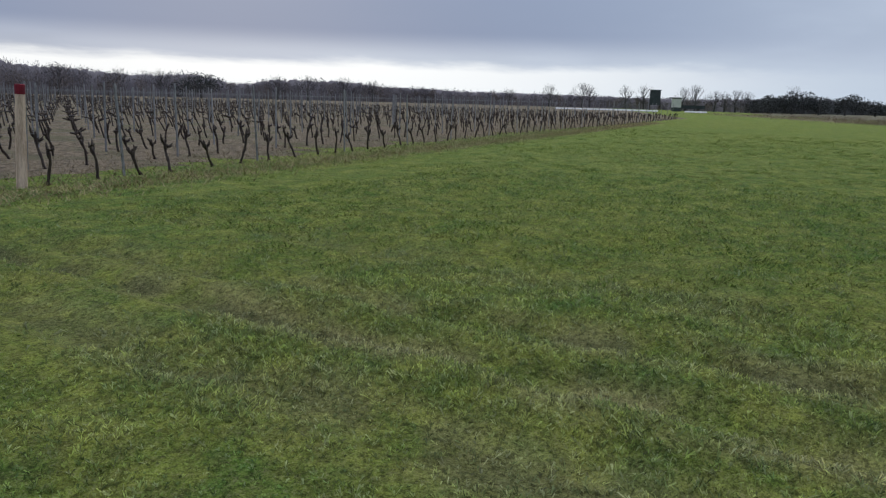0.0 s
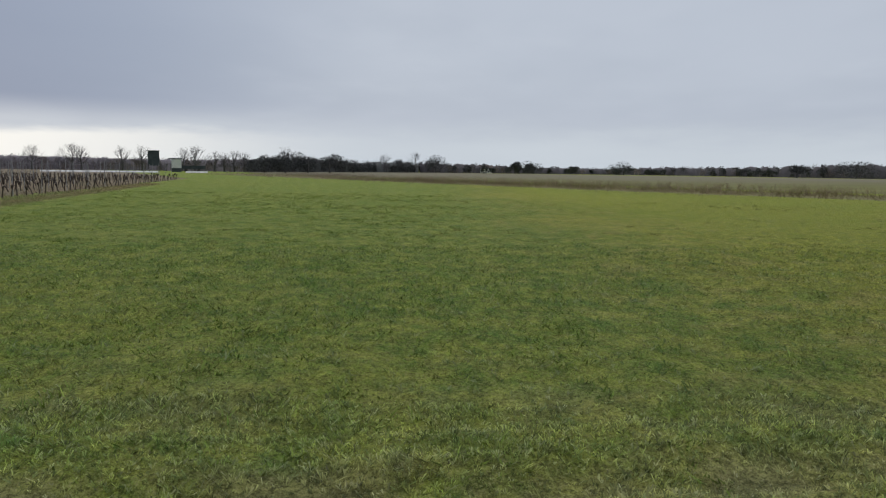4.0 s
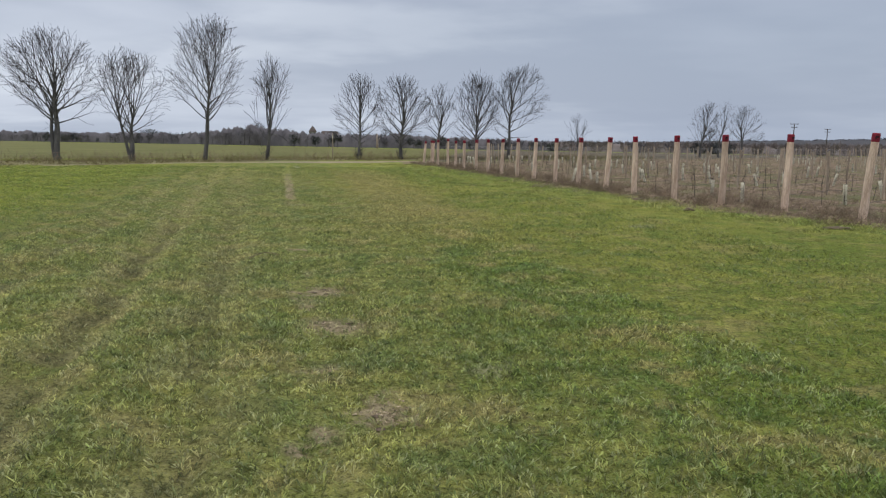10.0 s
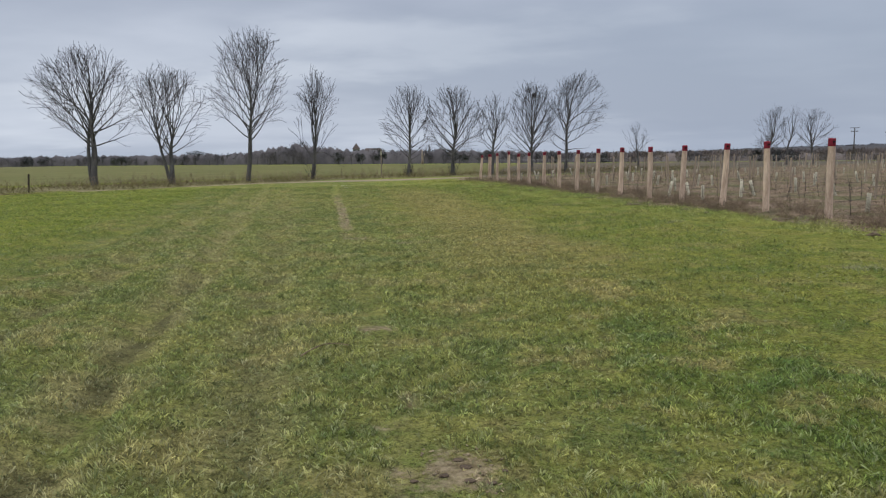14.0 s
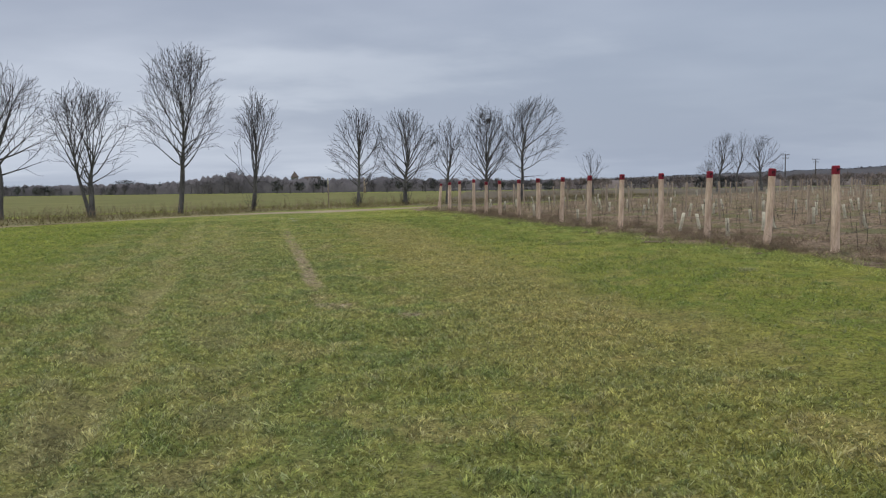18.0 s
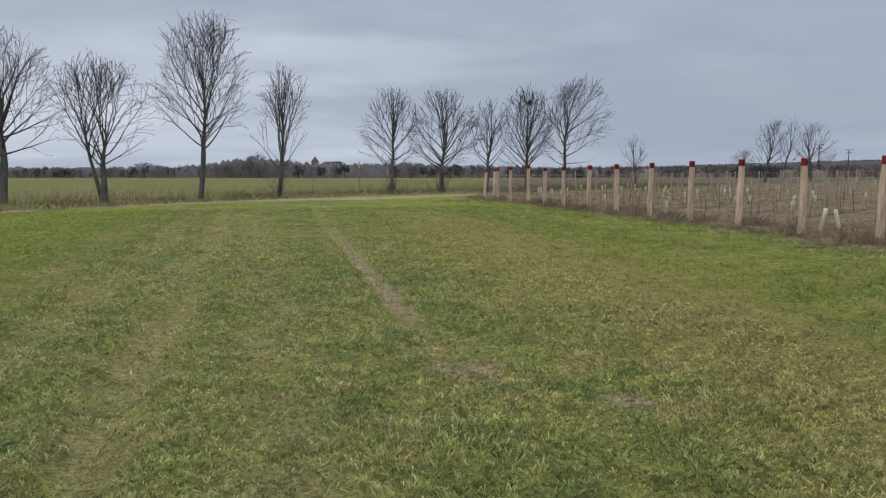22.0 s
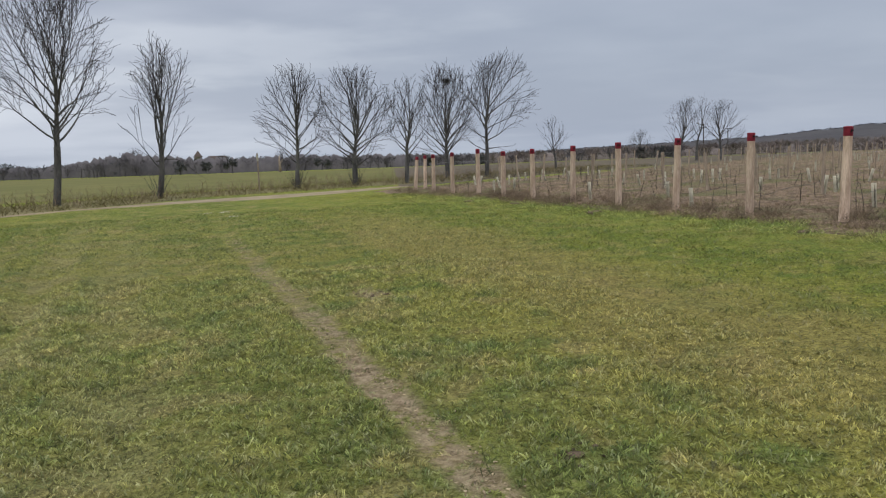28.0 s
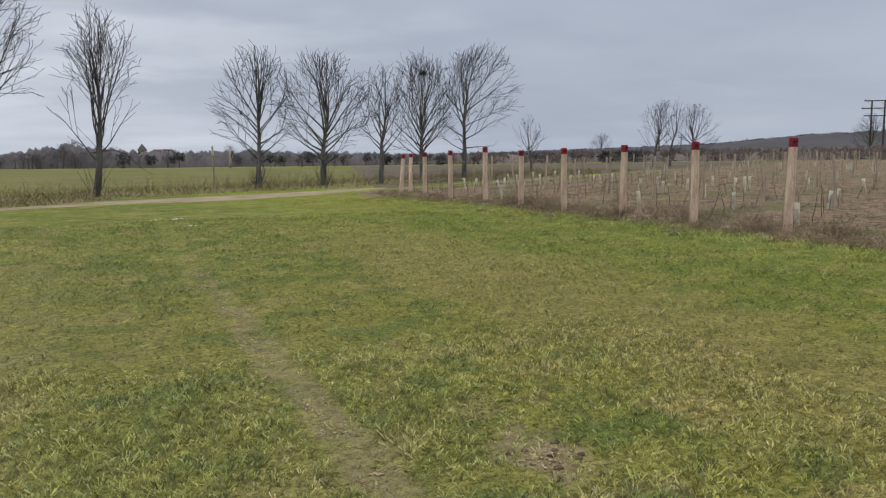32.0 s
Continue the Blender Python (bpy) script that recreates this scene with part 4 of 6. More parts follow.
far_guards = []
for i, (x, y) in enumerate(POSTS):
    for k in np.arange(7.0, 84, 11.0):
        sx, sy = x + U[0] * k + rng.normal(0, 0.08), y + U[1] * k + rng.normal(0, 0.08)
        st = new("stake", stakes[rng.integers(3)])
        st.matrix_basis = pose(sx, sy, 0.02, rng.normal(0, 2.5), rng.normal(0, 2.5), rng.uniform(0, 360))
        tagged(st, "thin weathered wooden stake in a vine row", "stake", group="stakes in the young vineyard")
    for k in np.arange(1.1, 70, 1.25):
        px, py = x + U[0] * k + rng.normal(0, 0.06), y + U[1] * k + rng.normal(0, 0.06)
        tilt = (rng.normal(0, 7), rng.normal(0, 7))
        if k < 19 and rng.random() < 0.92:
            if rng.random() < 0.28:
                g = new("vine_guard", guards[rng.integers(4)])
                g.matrix_basis = pose(px, py, 0.03, tilt[0], tilt[1], rng.uniform(0, 360))
                tagged(g, "pale plastic guard sleeve round a young vine", "vine guard", group="guards of the young vineyard")
            v = new("young_vine", canes[rng.integers(4)])
            v.matrix_basis = pose(px + 0.01, py, 0.03, tilt[0] * 0.6, tilt[1] * 0.6, rng.uniform(0, 360))
            tagged(v, "thin leafless young vine shoot", "vine", group="young vines")
        elif rng.random() < 0.12:
            far_guards.append((px, py))
gv, gf = [], []
for px, py in far_guards:
    h, a, l = rng.uniform(0.46, 0.58), rng.uniform(0, 3), rng.normal(0, 0.06, 2)
    o = len(gv)
    for z in (0, h):
        for k in range(5):
            gv.append((px + 0.048 * math.cos(a + k * 1.257) + l[0] * z, py + 0.048 * math.sin(a + k * 1.257) + l[1] * z, 0.03 + z))
    gf += [(o + k, o + (k + 1) % 5, o + 5 + (k + 1) % 5, o + 5 + k) for k in range(5)]
tagged(new("vine_guards", mesh_of("vine_guards", gv, gf, M["tube"])), "pale guard sleeves deep in the young vineyard", "vine guard", kind="stuff")

for i, (x, y) in enumerate(POSTS):
    for z, mat, rad, name, label in ((0.42, M["hose"], 0.0045, "drip_hose", "black drip hose strung along a vine row"), (1.28, M["steel"], 0.0018, "trellis_wire", "thin steel trellis wire along a vine row")):
        ks = np.arange(0, 109, 1.4 if z < 1 else 5.6)
        zs = z + (rng.normal(0, 0.025, len(ks)) if z < 1 else 0 * ks)
        pts = [(x + U[0] * a, y + U[1] * a, b) for a, b in zip(ks, zs)]
        tagged(new(name, mesh_of(name, *tube(pts, [rad] * len(pts), 4), mat)), label, "hose" if z < 1 else "wire", group=name.replace("_", " ") + "s")


def stems(name, xs, ys, h, width, mat, label, category, z=0.02, forks=3, sprawl=0.22):
    """Upright dead stalks, each with side shoots."""
    n = len(xs)
    rows = []
    lean = rng.normal(0, sprawl, (n, 2)) * h[:, None]
    p = np.stack([xs, ys, np.full(n, z - 0.03)], 1)
    q = p + np.concatenate([lean, h[:, None]], 1)
    rows.append(np.concatenate([p, q, width[:, None], width[:, None] * 0.4], 1))
    for k in range(forks):
        f = rng.uniform(0.3, 0.9, n)[:, None]
        a = p + (q - p) * f
        d = rng.normal(0, 0.5, (n, 3)) * h[:, None] * 0.45
        d[:, 2] = np.abs(d[:, 2]) * 0.8 + 0.1 * h
        rows.append(np.concatenate([a, a + d, width[:, None] * 0.6, width[:, None] * 0.25], 1))
    V, F = bars(np.concatenate(rows), 3)
    return tagged(new(name, mesh_of(name, V, F, mat)), label, category, kind="stuff")


# weeds: bushy clumps, thick along the posts
def weed_clumps(count, place, size, per, width, label, mat="weed"):
    cx, cy = place
    s = size
    pick = np.repeat(np.arange(count), per)
    n = len(pick)
    a, rr = rng.uniform(0, 6.283, n), rng.uniform(0, 1, n) ** 0.7
    wx, wy = cx[pick] + np.cos(a) * rr * s[pick] * 0.75, cy[pick] + np.sin(a) * rr * s[pick] * 0.75
    stems("weeds", wx, wy, s[pick] * rng.uniform(0.5, 1.15, n) * (1.1 - 0.4 * rr), rng.uniform(0.7, 1.3, n) * width, M[mat], label, "weeds", forks=2, sprawl=0.6)


n = 380
line = along([(11.9, 10.5)] + POSTS[:3:-1] + [(7.6, 50.5), (7.2, 54), (7.6, 57)], rng.uniform(0, 1, n))
k = rng.gamma(1.3, 1.0, n) - 0.9
weed_clumps(n, (line[:, 0] + U[0] * k, line[:, 1] + U[1] * k + rng.normal(0, 0.3, n)), rng.uniform(0.10, 0.36, n), 17, 0.0042, "tangled dead brown weeds at the foot of the posts")
n = 420
line = along([(11.9, 10.5)] + POSTS[:3:-1] + [(7.6, 50.5), (7.2, 54), (7.6, 57)], rng.uniform(0, 1, n))
k = rng.gamma(1.3, 0.8, n) - 1.1
weed_clumps(n, (line[:, 0] + U[0] * k, line[:, 1] + U[1] * k + rng.normal(0, 0.3, n)), rng.uniform(0.07, 0.22, n), 16, 0.0042, "straw-coloured dead grass along the posts", "leaf")
n = 1500
base = np.array(POSTS)[rng.integers(0, len(POSTS), n)]
k = 1.5 + 85 * rng.uniform(0, 1, n) ** 1.6
weed_clumps(n, (base[:, 0] + U[0] * k + rng.normal(0, 0.22, n), base[:, 1] + U[1] * k + rng.normal(0, 0.22, n)), rng.uniform(0.07, 0.24, n), 7, 0.0060, "low dead weeds between the rows of young vines")

# low growth on the vineyard floor, green and withered
for n, far, mat, label in ((26000, 26, M["tussock"], "thin green growth between the young vines"), (22000, 34, M["leaf"], "withered grass and leaves between the young vines"), (26000, 30, M["weed"], "dead leaves and stalks between the young vines")):
    t = rng.uniform(0, 1, n)
    line = along(POSTS[:3:-1] + [(7.6, 53.0)], t)
    k = -0.7 + far * rng.uniform(0, 1, n) ** 1.7
    fx, fy = line[:, 0] + U[0] * k, line[:, 1] + U[1] * k
    keep = rng.uniform(-0.5, 0.7, n) < lattice(fx, fy, 1.1, 57 + far) * 0.7 + lattice(fx, fy, 0.35, 58 + far) * 0.6
    fx, fy = fx[keep], fy[keep]
    ob = blades("ground_growth", fx, fy, rng.uniform(0.03, 0.10, len(fx)), rng.uniform(0.012, 0.028, len(fx)), label, mat)
    ob.matrix_basis = pose(0, 0, 0.05)

n = 70
at = np.array(POSTS)[rng.integers(4, len(POSTS), n)]
weed_clumps(n, (at[:, 0] + rng.normal(0.15, 0.4, n), at[:, 1] + rng.normal(0.1, 0.5, n)), rng.uniform(0.24, 0.52, n), 40, 0.0034, "rust-brown bushy dead weeds round the posts")

# verge stalks under the tree row
n = 9500
t = rng.uniform(0.12, 0.86, n)
f = rng.beta(1.6, 2.0, n)
P = along(VERGE_FRONT, t) * (1 - f[:, None]) + along(VERGE_BACK, t) * f[:, None]
clump = lattice(P[:, 0], P[:, 1], 2.2, 71)
keep = rng.uniform(-0.8, 0.8, n) < clump
stems("verge_stalks", P[keep, 0], P[keep, 1], rng.uniform(0.25, 0.85, keep.sum()), rng.uniform(0.005, 0.010, keep.sum()), M["weed"], "dry brown stalks standing in the verge", "weeds", forks=2)
n = 1900
t = rng.uniform(0.02, 0.5, n)
f = rng.uniform(-0.35, 1.0, n)
P = along(VERGE_FRONT, t) * (1 - f[:, None]) + along(VERGE_BACK, t) * f[:, None]
stems("verge_stalks", P[:, 0], P[:, 1], rng.uniform(0.25, 0.8, n), rng.uniform(0.008, 0.015, n), M["weed"], "tall dead weeds on the far verge", "weeds", forks=2)

# rough, tufted verge grass
n = 60000
t = rng.uniform(0.22, 0.90, n)
f = rng.uniform(0.0, 1.0, n)
P = along(VERGE_FRONT, t) * (1 - f[:, None]) + along(VERGE_BACK, t) * f[:, None]
keep = rng.uniform(-0.9, 0.7, n) < lattice(P[:, 0], P[:, 1], 1.1, 72)
P = P[keep]
n = len(P)
blades("verge_grass", P[:, 0], P[:, 1], rng.uniform(0.16, 0.62, n) * (0.9 + 0.5 * lattice(P[:, 0], P[:, 1], 2.4, 73)), rng.uniform(0.02, 0.04, n), "rough, faded tufts of verge grass", M["verge"])

# longer grass that creeps over the edges of both vineyards
n = 120000
t = rng.uniform(0, 1, n)
line = along([(12.6, 8.0), (11.6, 11.0)] + [(x - 0.75, y + 0.2) for x, y in POSTS[:3:-1]] + [(7.0, 50.5), (6.6, 53.5)], t)
off = rng.normal(0.15, 0.75, n)
fx, fy = line[:, 0] + off, line[:, 1] + rng.normal(0, 0.2, n)
keep = rng.uniform(-0.9, 0.6, n) < lattice(fx, fy, 0.6, 55)
blades("grass", fx[keep], fy[keep], rng.uniform(0.04, 0.13, keep.sum()), rng.uniform(0.007, 0.014, keep.sum()), "ragged longer grass along the vineyard's edge")
t = rng.uniform(0, 1, n)
line = along([(9.0, -13.9), (-3.9, -16.0), (-23.5, -19.9), (-45, -24.0)], t)
off = rng.normal(0.45, 0.55, n)
fx, fy = line[:, 0] + rng.normal(0, 0.2, n), line[:, 1] + off
keep = rng.uniform(-0.9, 0.6, n) < lattice(fx, fy, 0.6, 56)
blades("grass", fx[keep], fy[keep], rng.uniform(0.03, 0.08, keep.sum()), rng.uniform(0.010, 0.018, keep.sum()), "ragged grass before the old vines", M["pasture_blades"])

# fuller tussocks where the pasture meets the young vineyard
n = 950
line = along([(11.0, 9.0)] + [(x - 1.6, y + 0.2) for x, y in POSTS[:3:-1]] + [(6.2, 50.5), (5.8, 53.5)], rng.uniform(0, 1, n))
tx, ty = line[:, 0] - rng.gamma(1.3, 0.9, n) + 1.0, line[:, 1] + rng.normal(0, 0.3, n)
big = rng.uniform(0.5, 1.15, n)
pick = np.repeat(np.arange(n), 46)
a, rr = rng.uniform(0, 6.283, len(pick)), np.sqrt(rng.uniform(0, 1, len(pick)))
blades("grass", tx[pick] + np.cos(a) * rr * big[pick] * 0.25, ty[pick] + np.sin(a) * rr * big[pick] * 0.25, big[pick] * rng.uniform(0.05, 0.13, len(pick)) * (1.15 - 0.65 * rr), rng.uniform(0.008, 0.014, len(pick)), "soft green tussocks along the young vineyard", M["tussock"])

# ---- old vineyard on the other side ----
ROW = np.array([-0.982, -0.187])
OUT = np.array([0.187, -0.982])
START = np.array([-3.9, -16.15])
sheet("old_vineyard_ground", [START - ROW * 14 - OUT * 0.6, START - OUT * 0.7, START + ROW * 20 - OUT * 0.9, START + ROW * 88 - OUT * 0.8],
      [START - ROW * 110 + OUT * 330, START + OUT * 330, (-200, -285), (-310, -140)], 0.02, M["straw_soil"],
      "straw-strewn ground under old vines", across=44, step=0.9, wobble=0.6, bump=0.05, seed=83)


def old_vine(seed):
    """A gnarled leaning trunk with a knuckled head, short arms along the row and stubby upright spurs."""
    r = random.Random(seed)
    pts, rad = [], []
    p = Vector((0, 0, -0.03))
    d = Vector((-r.uniform(0.24, 0.50), r.gauss(0, 0.08), 1)).normalized()
    n = 8
    tall = r.uniform(0.52, 0.68)
    for i in range(n + 1):
        pts.append(p.copy())
        rad.append((0.029 - 0.007 * i / n) * r.uniform(0.8, 1.25) + (0.016 if i == 0 else 0) + (0.012 if i > n - 2 else 0))
        d = (d + Vector((r.gauss(0, 0.13), r.gauss(0, 0.11), 0.06))).normalized()
        p = p + d * (tall / n)
    trunk = mesh_of("trunk", *tube(pts, rad, 8), M["vine"], smooth=True)
    line, wide = [], []
    for k in range(r.randint(2, 3)):
        q = Vector(pts[-1 - min(k, 1)])
        e = Vector((r.choice((-1, 1)) * r.uniform(0.5, 1.0), r.gauss(0, 0.3), r.uniform(0.1, 0.7))).normalized()
        arm, w = [q], [r.uniform(0.028, 0.036)]
        for _ in range(r.randint(2, 4)):
            e = (e + Vector((r.gauss(0, 0.35), r.gauss(0, 0.25), 0.1))).normalized()
            arm.append(arm[-1] + e * r.uniform(0.035, 0.06))
            w.append(r.uniform(0.018, 0.036))
        # out along the arm, up and down each spur, and back
        for i, a in enumerate(arm):
            line.append(a)
            wide.append(w[i])
            if i and r.random() < 0.75:
                up = Vector((r.gauss(0, 0.35), r.gauss(0, 0.3), 1)).normalized() * r.uniform(0.04, 0.10)
                for f, ww in ((0.4, 0.017), (0.75, 0.013), (1.0, 0.007), (0.7, 0.012), (0.3, 0.016)):
                    line.append(a + up * f + Vector((0.003 * len(line) % 0.004, 0.002, 0)))
                    wide.append(ww)
        for i in range(len(arm) - 2, -1, -1):
            line.append(arm[i] + Vector((0.002, 0.003, 0.001)))
            wide.append(w[i])
    head = mesh_of("head", *tube(line, wide, 5), M["vine"], smooth=True)
    return trunk, head


vine_kits = [old_vine(s) for s in range(201, 209)]
metal = []
for h in (1.72, 1.80):
    bm = bmesh.new()
    for dx, dy, sx, sy in ((0, 0, 0.042, 0.004), (-0.020, 0.012, 0.004, 0.028), (0.020, 0.012, 0.004, 0.028)):
        bmesh.ops.create_cube(bm, size=1, matrix=Matrix.LocRotScale((dx, dy, h / 2), None, (sx, sy, h)))
    metal.append(bm_mesh("steel_post", bm, M["steel"]))
row_turn = math.degrees(math.atan2(ROW[1], ROW[0]))


def row_place(row, s):
    bow = 0.9 * math.sin(math.pi * min(max(s / 60, 0), 1)) if s > 0 else 0.0
    return START + ROW * s + OUT * (row * 2.15 + bow)


far_segs = []
for row in range(101):
    first = -1.0 - 0.35 * row
    if row < 8:
        e = row_place(row, first + 0.55)
        vine_post(e[0], e[1], 1.66, -3, rng.uniform(-20, 20), post_sets[row % 3], "round timber end post with a red top, beside old vines", "end posts of the old vineyard")
    for j, s in enumerate(np.arange(first + 1.0, 84 - 0.3 * row, 1.08 if row < 20 else 1.2 if row < 45 else 1.6)):
        x, y = row_place(row, s + rng.normal(0, 0.08))
        if j % 4 == 2 and row < 20:
            m = new("trellis_post", metal[rng.integers(2)])
            m.matrix_basis = pose(x + 0.35, y, 0.0, rng.normal(0, 1.2), rng.normal(0, 2.0), row_turn + rng.normal(0, 6))
            tagged(m, "slim galvanised steel trellis post among old vines", "post", group="steel posts of the old vineyard")
        if row < 4 and rng.random() < 0.97:
            ob = thing("grapevine", x, y)
            ob.matrix_basis = pose(x, y, 0.01, rng.normal(0, 5), rng.normal(0, 7), row_turn + rng.normal(0, 12)) @ Matrix.Diagonal((1, 1, rng.uniform(0.88, 1.15), 1))
            kit = vine_kits[rng.integers(8)]
            part("trunk", kit[0], ob)
            part("head", kit[1], ob, "knobbly pruned head")
            tagged(ob, "gnarled, pruned leafless old grapevine", "grapevine", group="old vines in rows")
        else:
            h, l = rng.uniform(0.50, 0.68), rng.normal(0, 0.08, 2) - ROW * 0.22
            t = (x + l[0], y + l[1], h)
            wide = 1.0 if row < 30 else 1.5
            far_segs.append((x, y, 0, *t, 0.032 * wide, 0.024 * wide))
            for k in range(4 if row < 30 else 2):
                far_segs.append((*t, t[0] + rng.normal(0, 0.16), t[1] + rng.normal(0, 0.05), h + rng.uniform(0.0, 0.13), 0.034, 0.018))
posts = []
for row in range(20, 70):
    for s in np.arange(1.0 - 0.35 * row, 84 - 0.3 * row, 5.4):
        x, y = row_place(row, s + rng.normal(0, 0.3))
        posts.append((x, y, 0, x + rng.normal(0, 0.04), y + rng.normal(0, 0.04), rng.uniform(1.65, 1.9), 0.03, 0.03))
tagged(new("trellis_posts", mesh_of("trellis_posts", *bars(posts, 4), M["steel"])), "slim steel trellis posts deep in the old vineyard", "post", kind="stuff")
tagged(new("grapevines", mesh_of("grapevines", *bars(far_segs, 4), M["vine"])), "dense rows of old leafless vines deep in the vineyard", "grapevine", kind="stuff")
for row in range(10):
    for z in (0.72, 1.15, 1.55):
        pts = [(*row_place(row, s), z) for s in np.arange(-1 - 0.35 * row, 83, 5.4)]
        tagged(new("trellis_wire", mesh_of("trellis_wire", *tube(pts, [0.0016] * len(pts), 3), M["steel"])), "thin steel wire along old vines", "wire", group="trellis wires")

# straw and low dead growth under the old vines
n = 4500
s, o = rng.uniform(-3, 80, n), rng.gamma(1.2, 7, n) - 0.3
P = START + ROW * s[:, None] + OUT * o[:, None]
stems("straw", P[:, 0], P[:, 1], rng.uniform(0.03, 0.13, n), rng.uniform(0.003, 0.006, n), M["reed"], "short straw and dry grass under the old vines", "straw", forks=1)

# ---- far woods and hedges ----
# heading in degrees left of +y, height of the tops in degrees
SKYLINE = [(170, 2.0), (156, 2.05), (153.5, 1.75), (149.5, 1.45), (146.6, 1.35), (143.8, 1.55), (142.6, 1.3), (141.4, 0.80), (139.4, 0.95), (138.6, 1.25), (133.5, 1.30), (130.4, 0.95), (124, 0.75), (115, 0.65), (108, 0.55), (104, 0.7),
           (100.2, 0.95), (96.5, 0.65), (92, 0.6), (87, 0.5), (83, 0.35), (77, 0.25), (72, 0.45), (66, 0.5), (60, 0.8), (56, 0.5), (52, 1.0), (47, 0.9), (42, 0.75), (36, 0.75),
           (30, 0.5), (22, 0.45), (16, 0.42), (10, 0.5), (7, 0.75), (4.6, 1.25), (2.6, 1.0), (1, 0.7), (-2, 0.65), (-6, 0.6), (-12, 0.4), (-18, 0.2), (-27, 0.0), (-40, 0.05), (-60, 0.2)]
REACH = [(170, 190), (150, 200), (128, 230), (112, 235), (104, 215), (90, 300), (75, 330), (60, 290), (40, 290), (21, 315), (10, 240), (0, 188), (-12, 162), (-22, 156), (-30, 152), (-45, 150), (-60, 150)]


def skyline(b):
    h = np.array(SKYLINE)[::-1]
    return np.interp(b, h[:, 0], h[:, 1])


def reach(b):
    h = np.array(REACH)[::-1]
    return np.interp(b, h[:, 0], h[:, 1])


def crown_tris(cx, cy, z0, z1, wide, count, leaf, flat=1.0, ragged=0.0):
    """Small leaves or twig sprays, in an uneven clump of lobes."""
    lobes = rng.integers(3, 7)
    lc = np.stack([rng.normal(0, wide * 0.26, lobes), rng.normal(0, wide * 0.26, lobes), 0 * np.arange(lobes)], 1)
    lr = rng.uniform(0.28, 0.55, lobes)
    lc[:, 2] = (0.97 - 0.84 * lr) * np.r_[1.0, rng.uniform(0.35, 1.0, lobes - 1)]
    pick = rng.integers(0, lobes, count)
    d = rng.normal(0, 1, (count, 3))
    d /= np.linalg.norm(d, axis=1, keepdims=True)
    d *= (rng.uniform(0, 1, count) ** 0.4)[:, None]
    h = z1 - z0
    c = np.stack([cx + lc[pick, 0] + d[:, 0] * wide * lr[pick], cy + lc[pick, 1] + d[:, 1] * wide * lr[pick], z0 + h * np.clip(lc[pick, 2] + d[:, 2] * 0.84 * lr[pick], 0.02, 1.0)], 1)
    a, b = rng.normal(0, 1, (count, 3)), rng.normal(0, 1, (count, 3))
    a[:, 2] = np.abs(a[:, 2]) + ragged
    a /= np.linalg.norm(a, axis=1, keepdims=True)
    b /= np.linalg.norm(b, axis=1, keepdims=True)
    s = leaf * rng.uniform(0.6, 1.4, count)[:, None]
    return np.stack([c - b * s * 0.5 * flat, c + b * s * 0.5 * flat, c + a * s * (1 + ragged)], 1).reshape(-1, 3)


def tri_object(name, tris, mat, label, category, kind="", group=""):
    V = np.concatenate(tris)
    F = np.arange(len(V)).reshape(-1, 3)
    return tagged(new(name, mesh_of(name, V, F, mat)), label, category, kind=kind, group=group)


def belt(name, lo, hi, mats, label, step=2.6, depth=30, gap=0.0, low=0.55, leaf=0.55, count=110, even=0.5):
    """A stretch of far woodland between two headings."""
    groups = {m: [] for m in mats}
    trunks = []
    b = lo
    while b < hi:
        R = reach(b) + rng.uniform(0, depth)
        x, y = -math.sin(radians(b)) * R, math.cos(radians(b)) * R
        top = 1.55 + R * math.tan(radians(skyline(b))) * rng.uniform(low, 1.04)
        top = max(top, 2.2)
        wide = max(2.0, top * rng.uniform(0.5, 0.9))
        m = mats[rng.integers(len(mats))]
        if rng.random() >= gap:
            groups[m].append(crown_tris(x, y, 0.02 if m not in ("far_twig", "far_wood") else top * 0.12, top, wide, int(count * (1.5 if m == "evergreen" else 1.0)), leaf * (0.9 if m == "evergreen" else 0.75), 1.0 if m == "evergreen" else 0.38, 0.0 if m == "evergreen" else 0.6))
            trunks.append((x, y, 0, x + rng.normal(0, 0.2), y, top * 0.55, 0.16, 0.07))
        b += math.degrees(step / R) * rng.uniform(0.5, 1.5)
    for m, tris in groups.items():
        if tris:
            tri_object(name, tris, M[m], label, "woodland", kind="stuff")
    tagged(new(name, mesh_of(name, *bars(trunks, 4), M[mats[-1]])), "dark boles of " + label, "woodland", kind="stuff")


def core(name, lo, hi, mat, label, frac, back=14, least=1.6, rough=1.0):
    """The dense body of a wood or hedge, with an uneven top."""
    bs = np.arange(lo, hi, 0.12)
    V = []
    for a in bs:
        R = reach(a) + back
        top = max(least, (1.55 + R * math.tan(radians(skyline(a)))) * frac)
        top *= 1 + rough * (0.16 * float(lattice(a * 6, 0.0, 1.7, 5)) + 0.12 * float(lattice(a * 20, 3.0, 1.3, 6)))
        for dr, f in ((-5, 0.0), (-4.2, 0.55), (-2.5, 0.9), (0, 1.0), (3, 0.85), (6, 0.0)):
            x, y = -math.sin(radians(a)) * (R + dr + 0.8 * float(lattice(a * 15, f * 9, 1.1, 7))), math.cos(radians(a)) * (R + dr)
            V.append((x, y, f * top - (0.05 if f == 0 else 0)))
    i = np.arange(len(bs) - 1)[:, None] * 6 + np.arange(5)[None]
    F = np.stack([i, i + 6, i + 7, i + 1], -1).reshape(-1, 4)
    tagged(new(name, mesh_of(name, np.array(V), F, mat)), label, "woodland", kind="stuff")


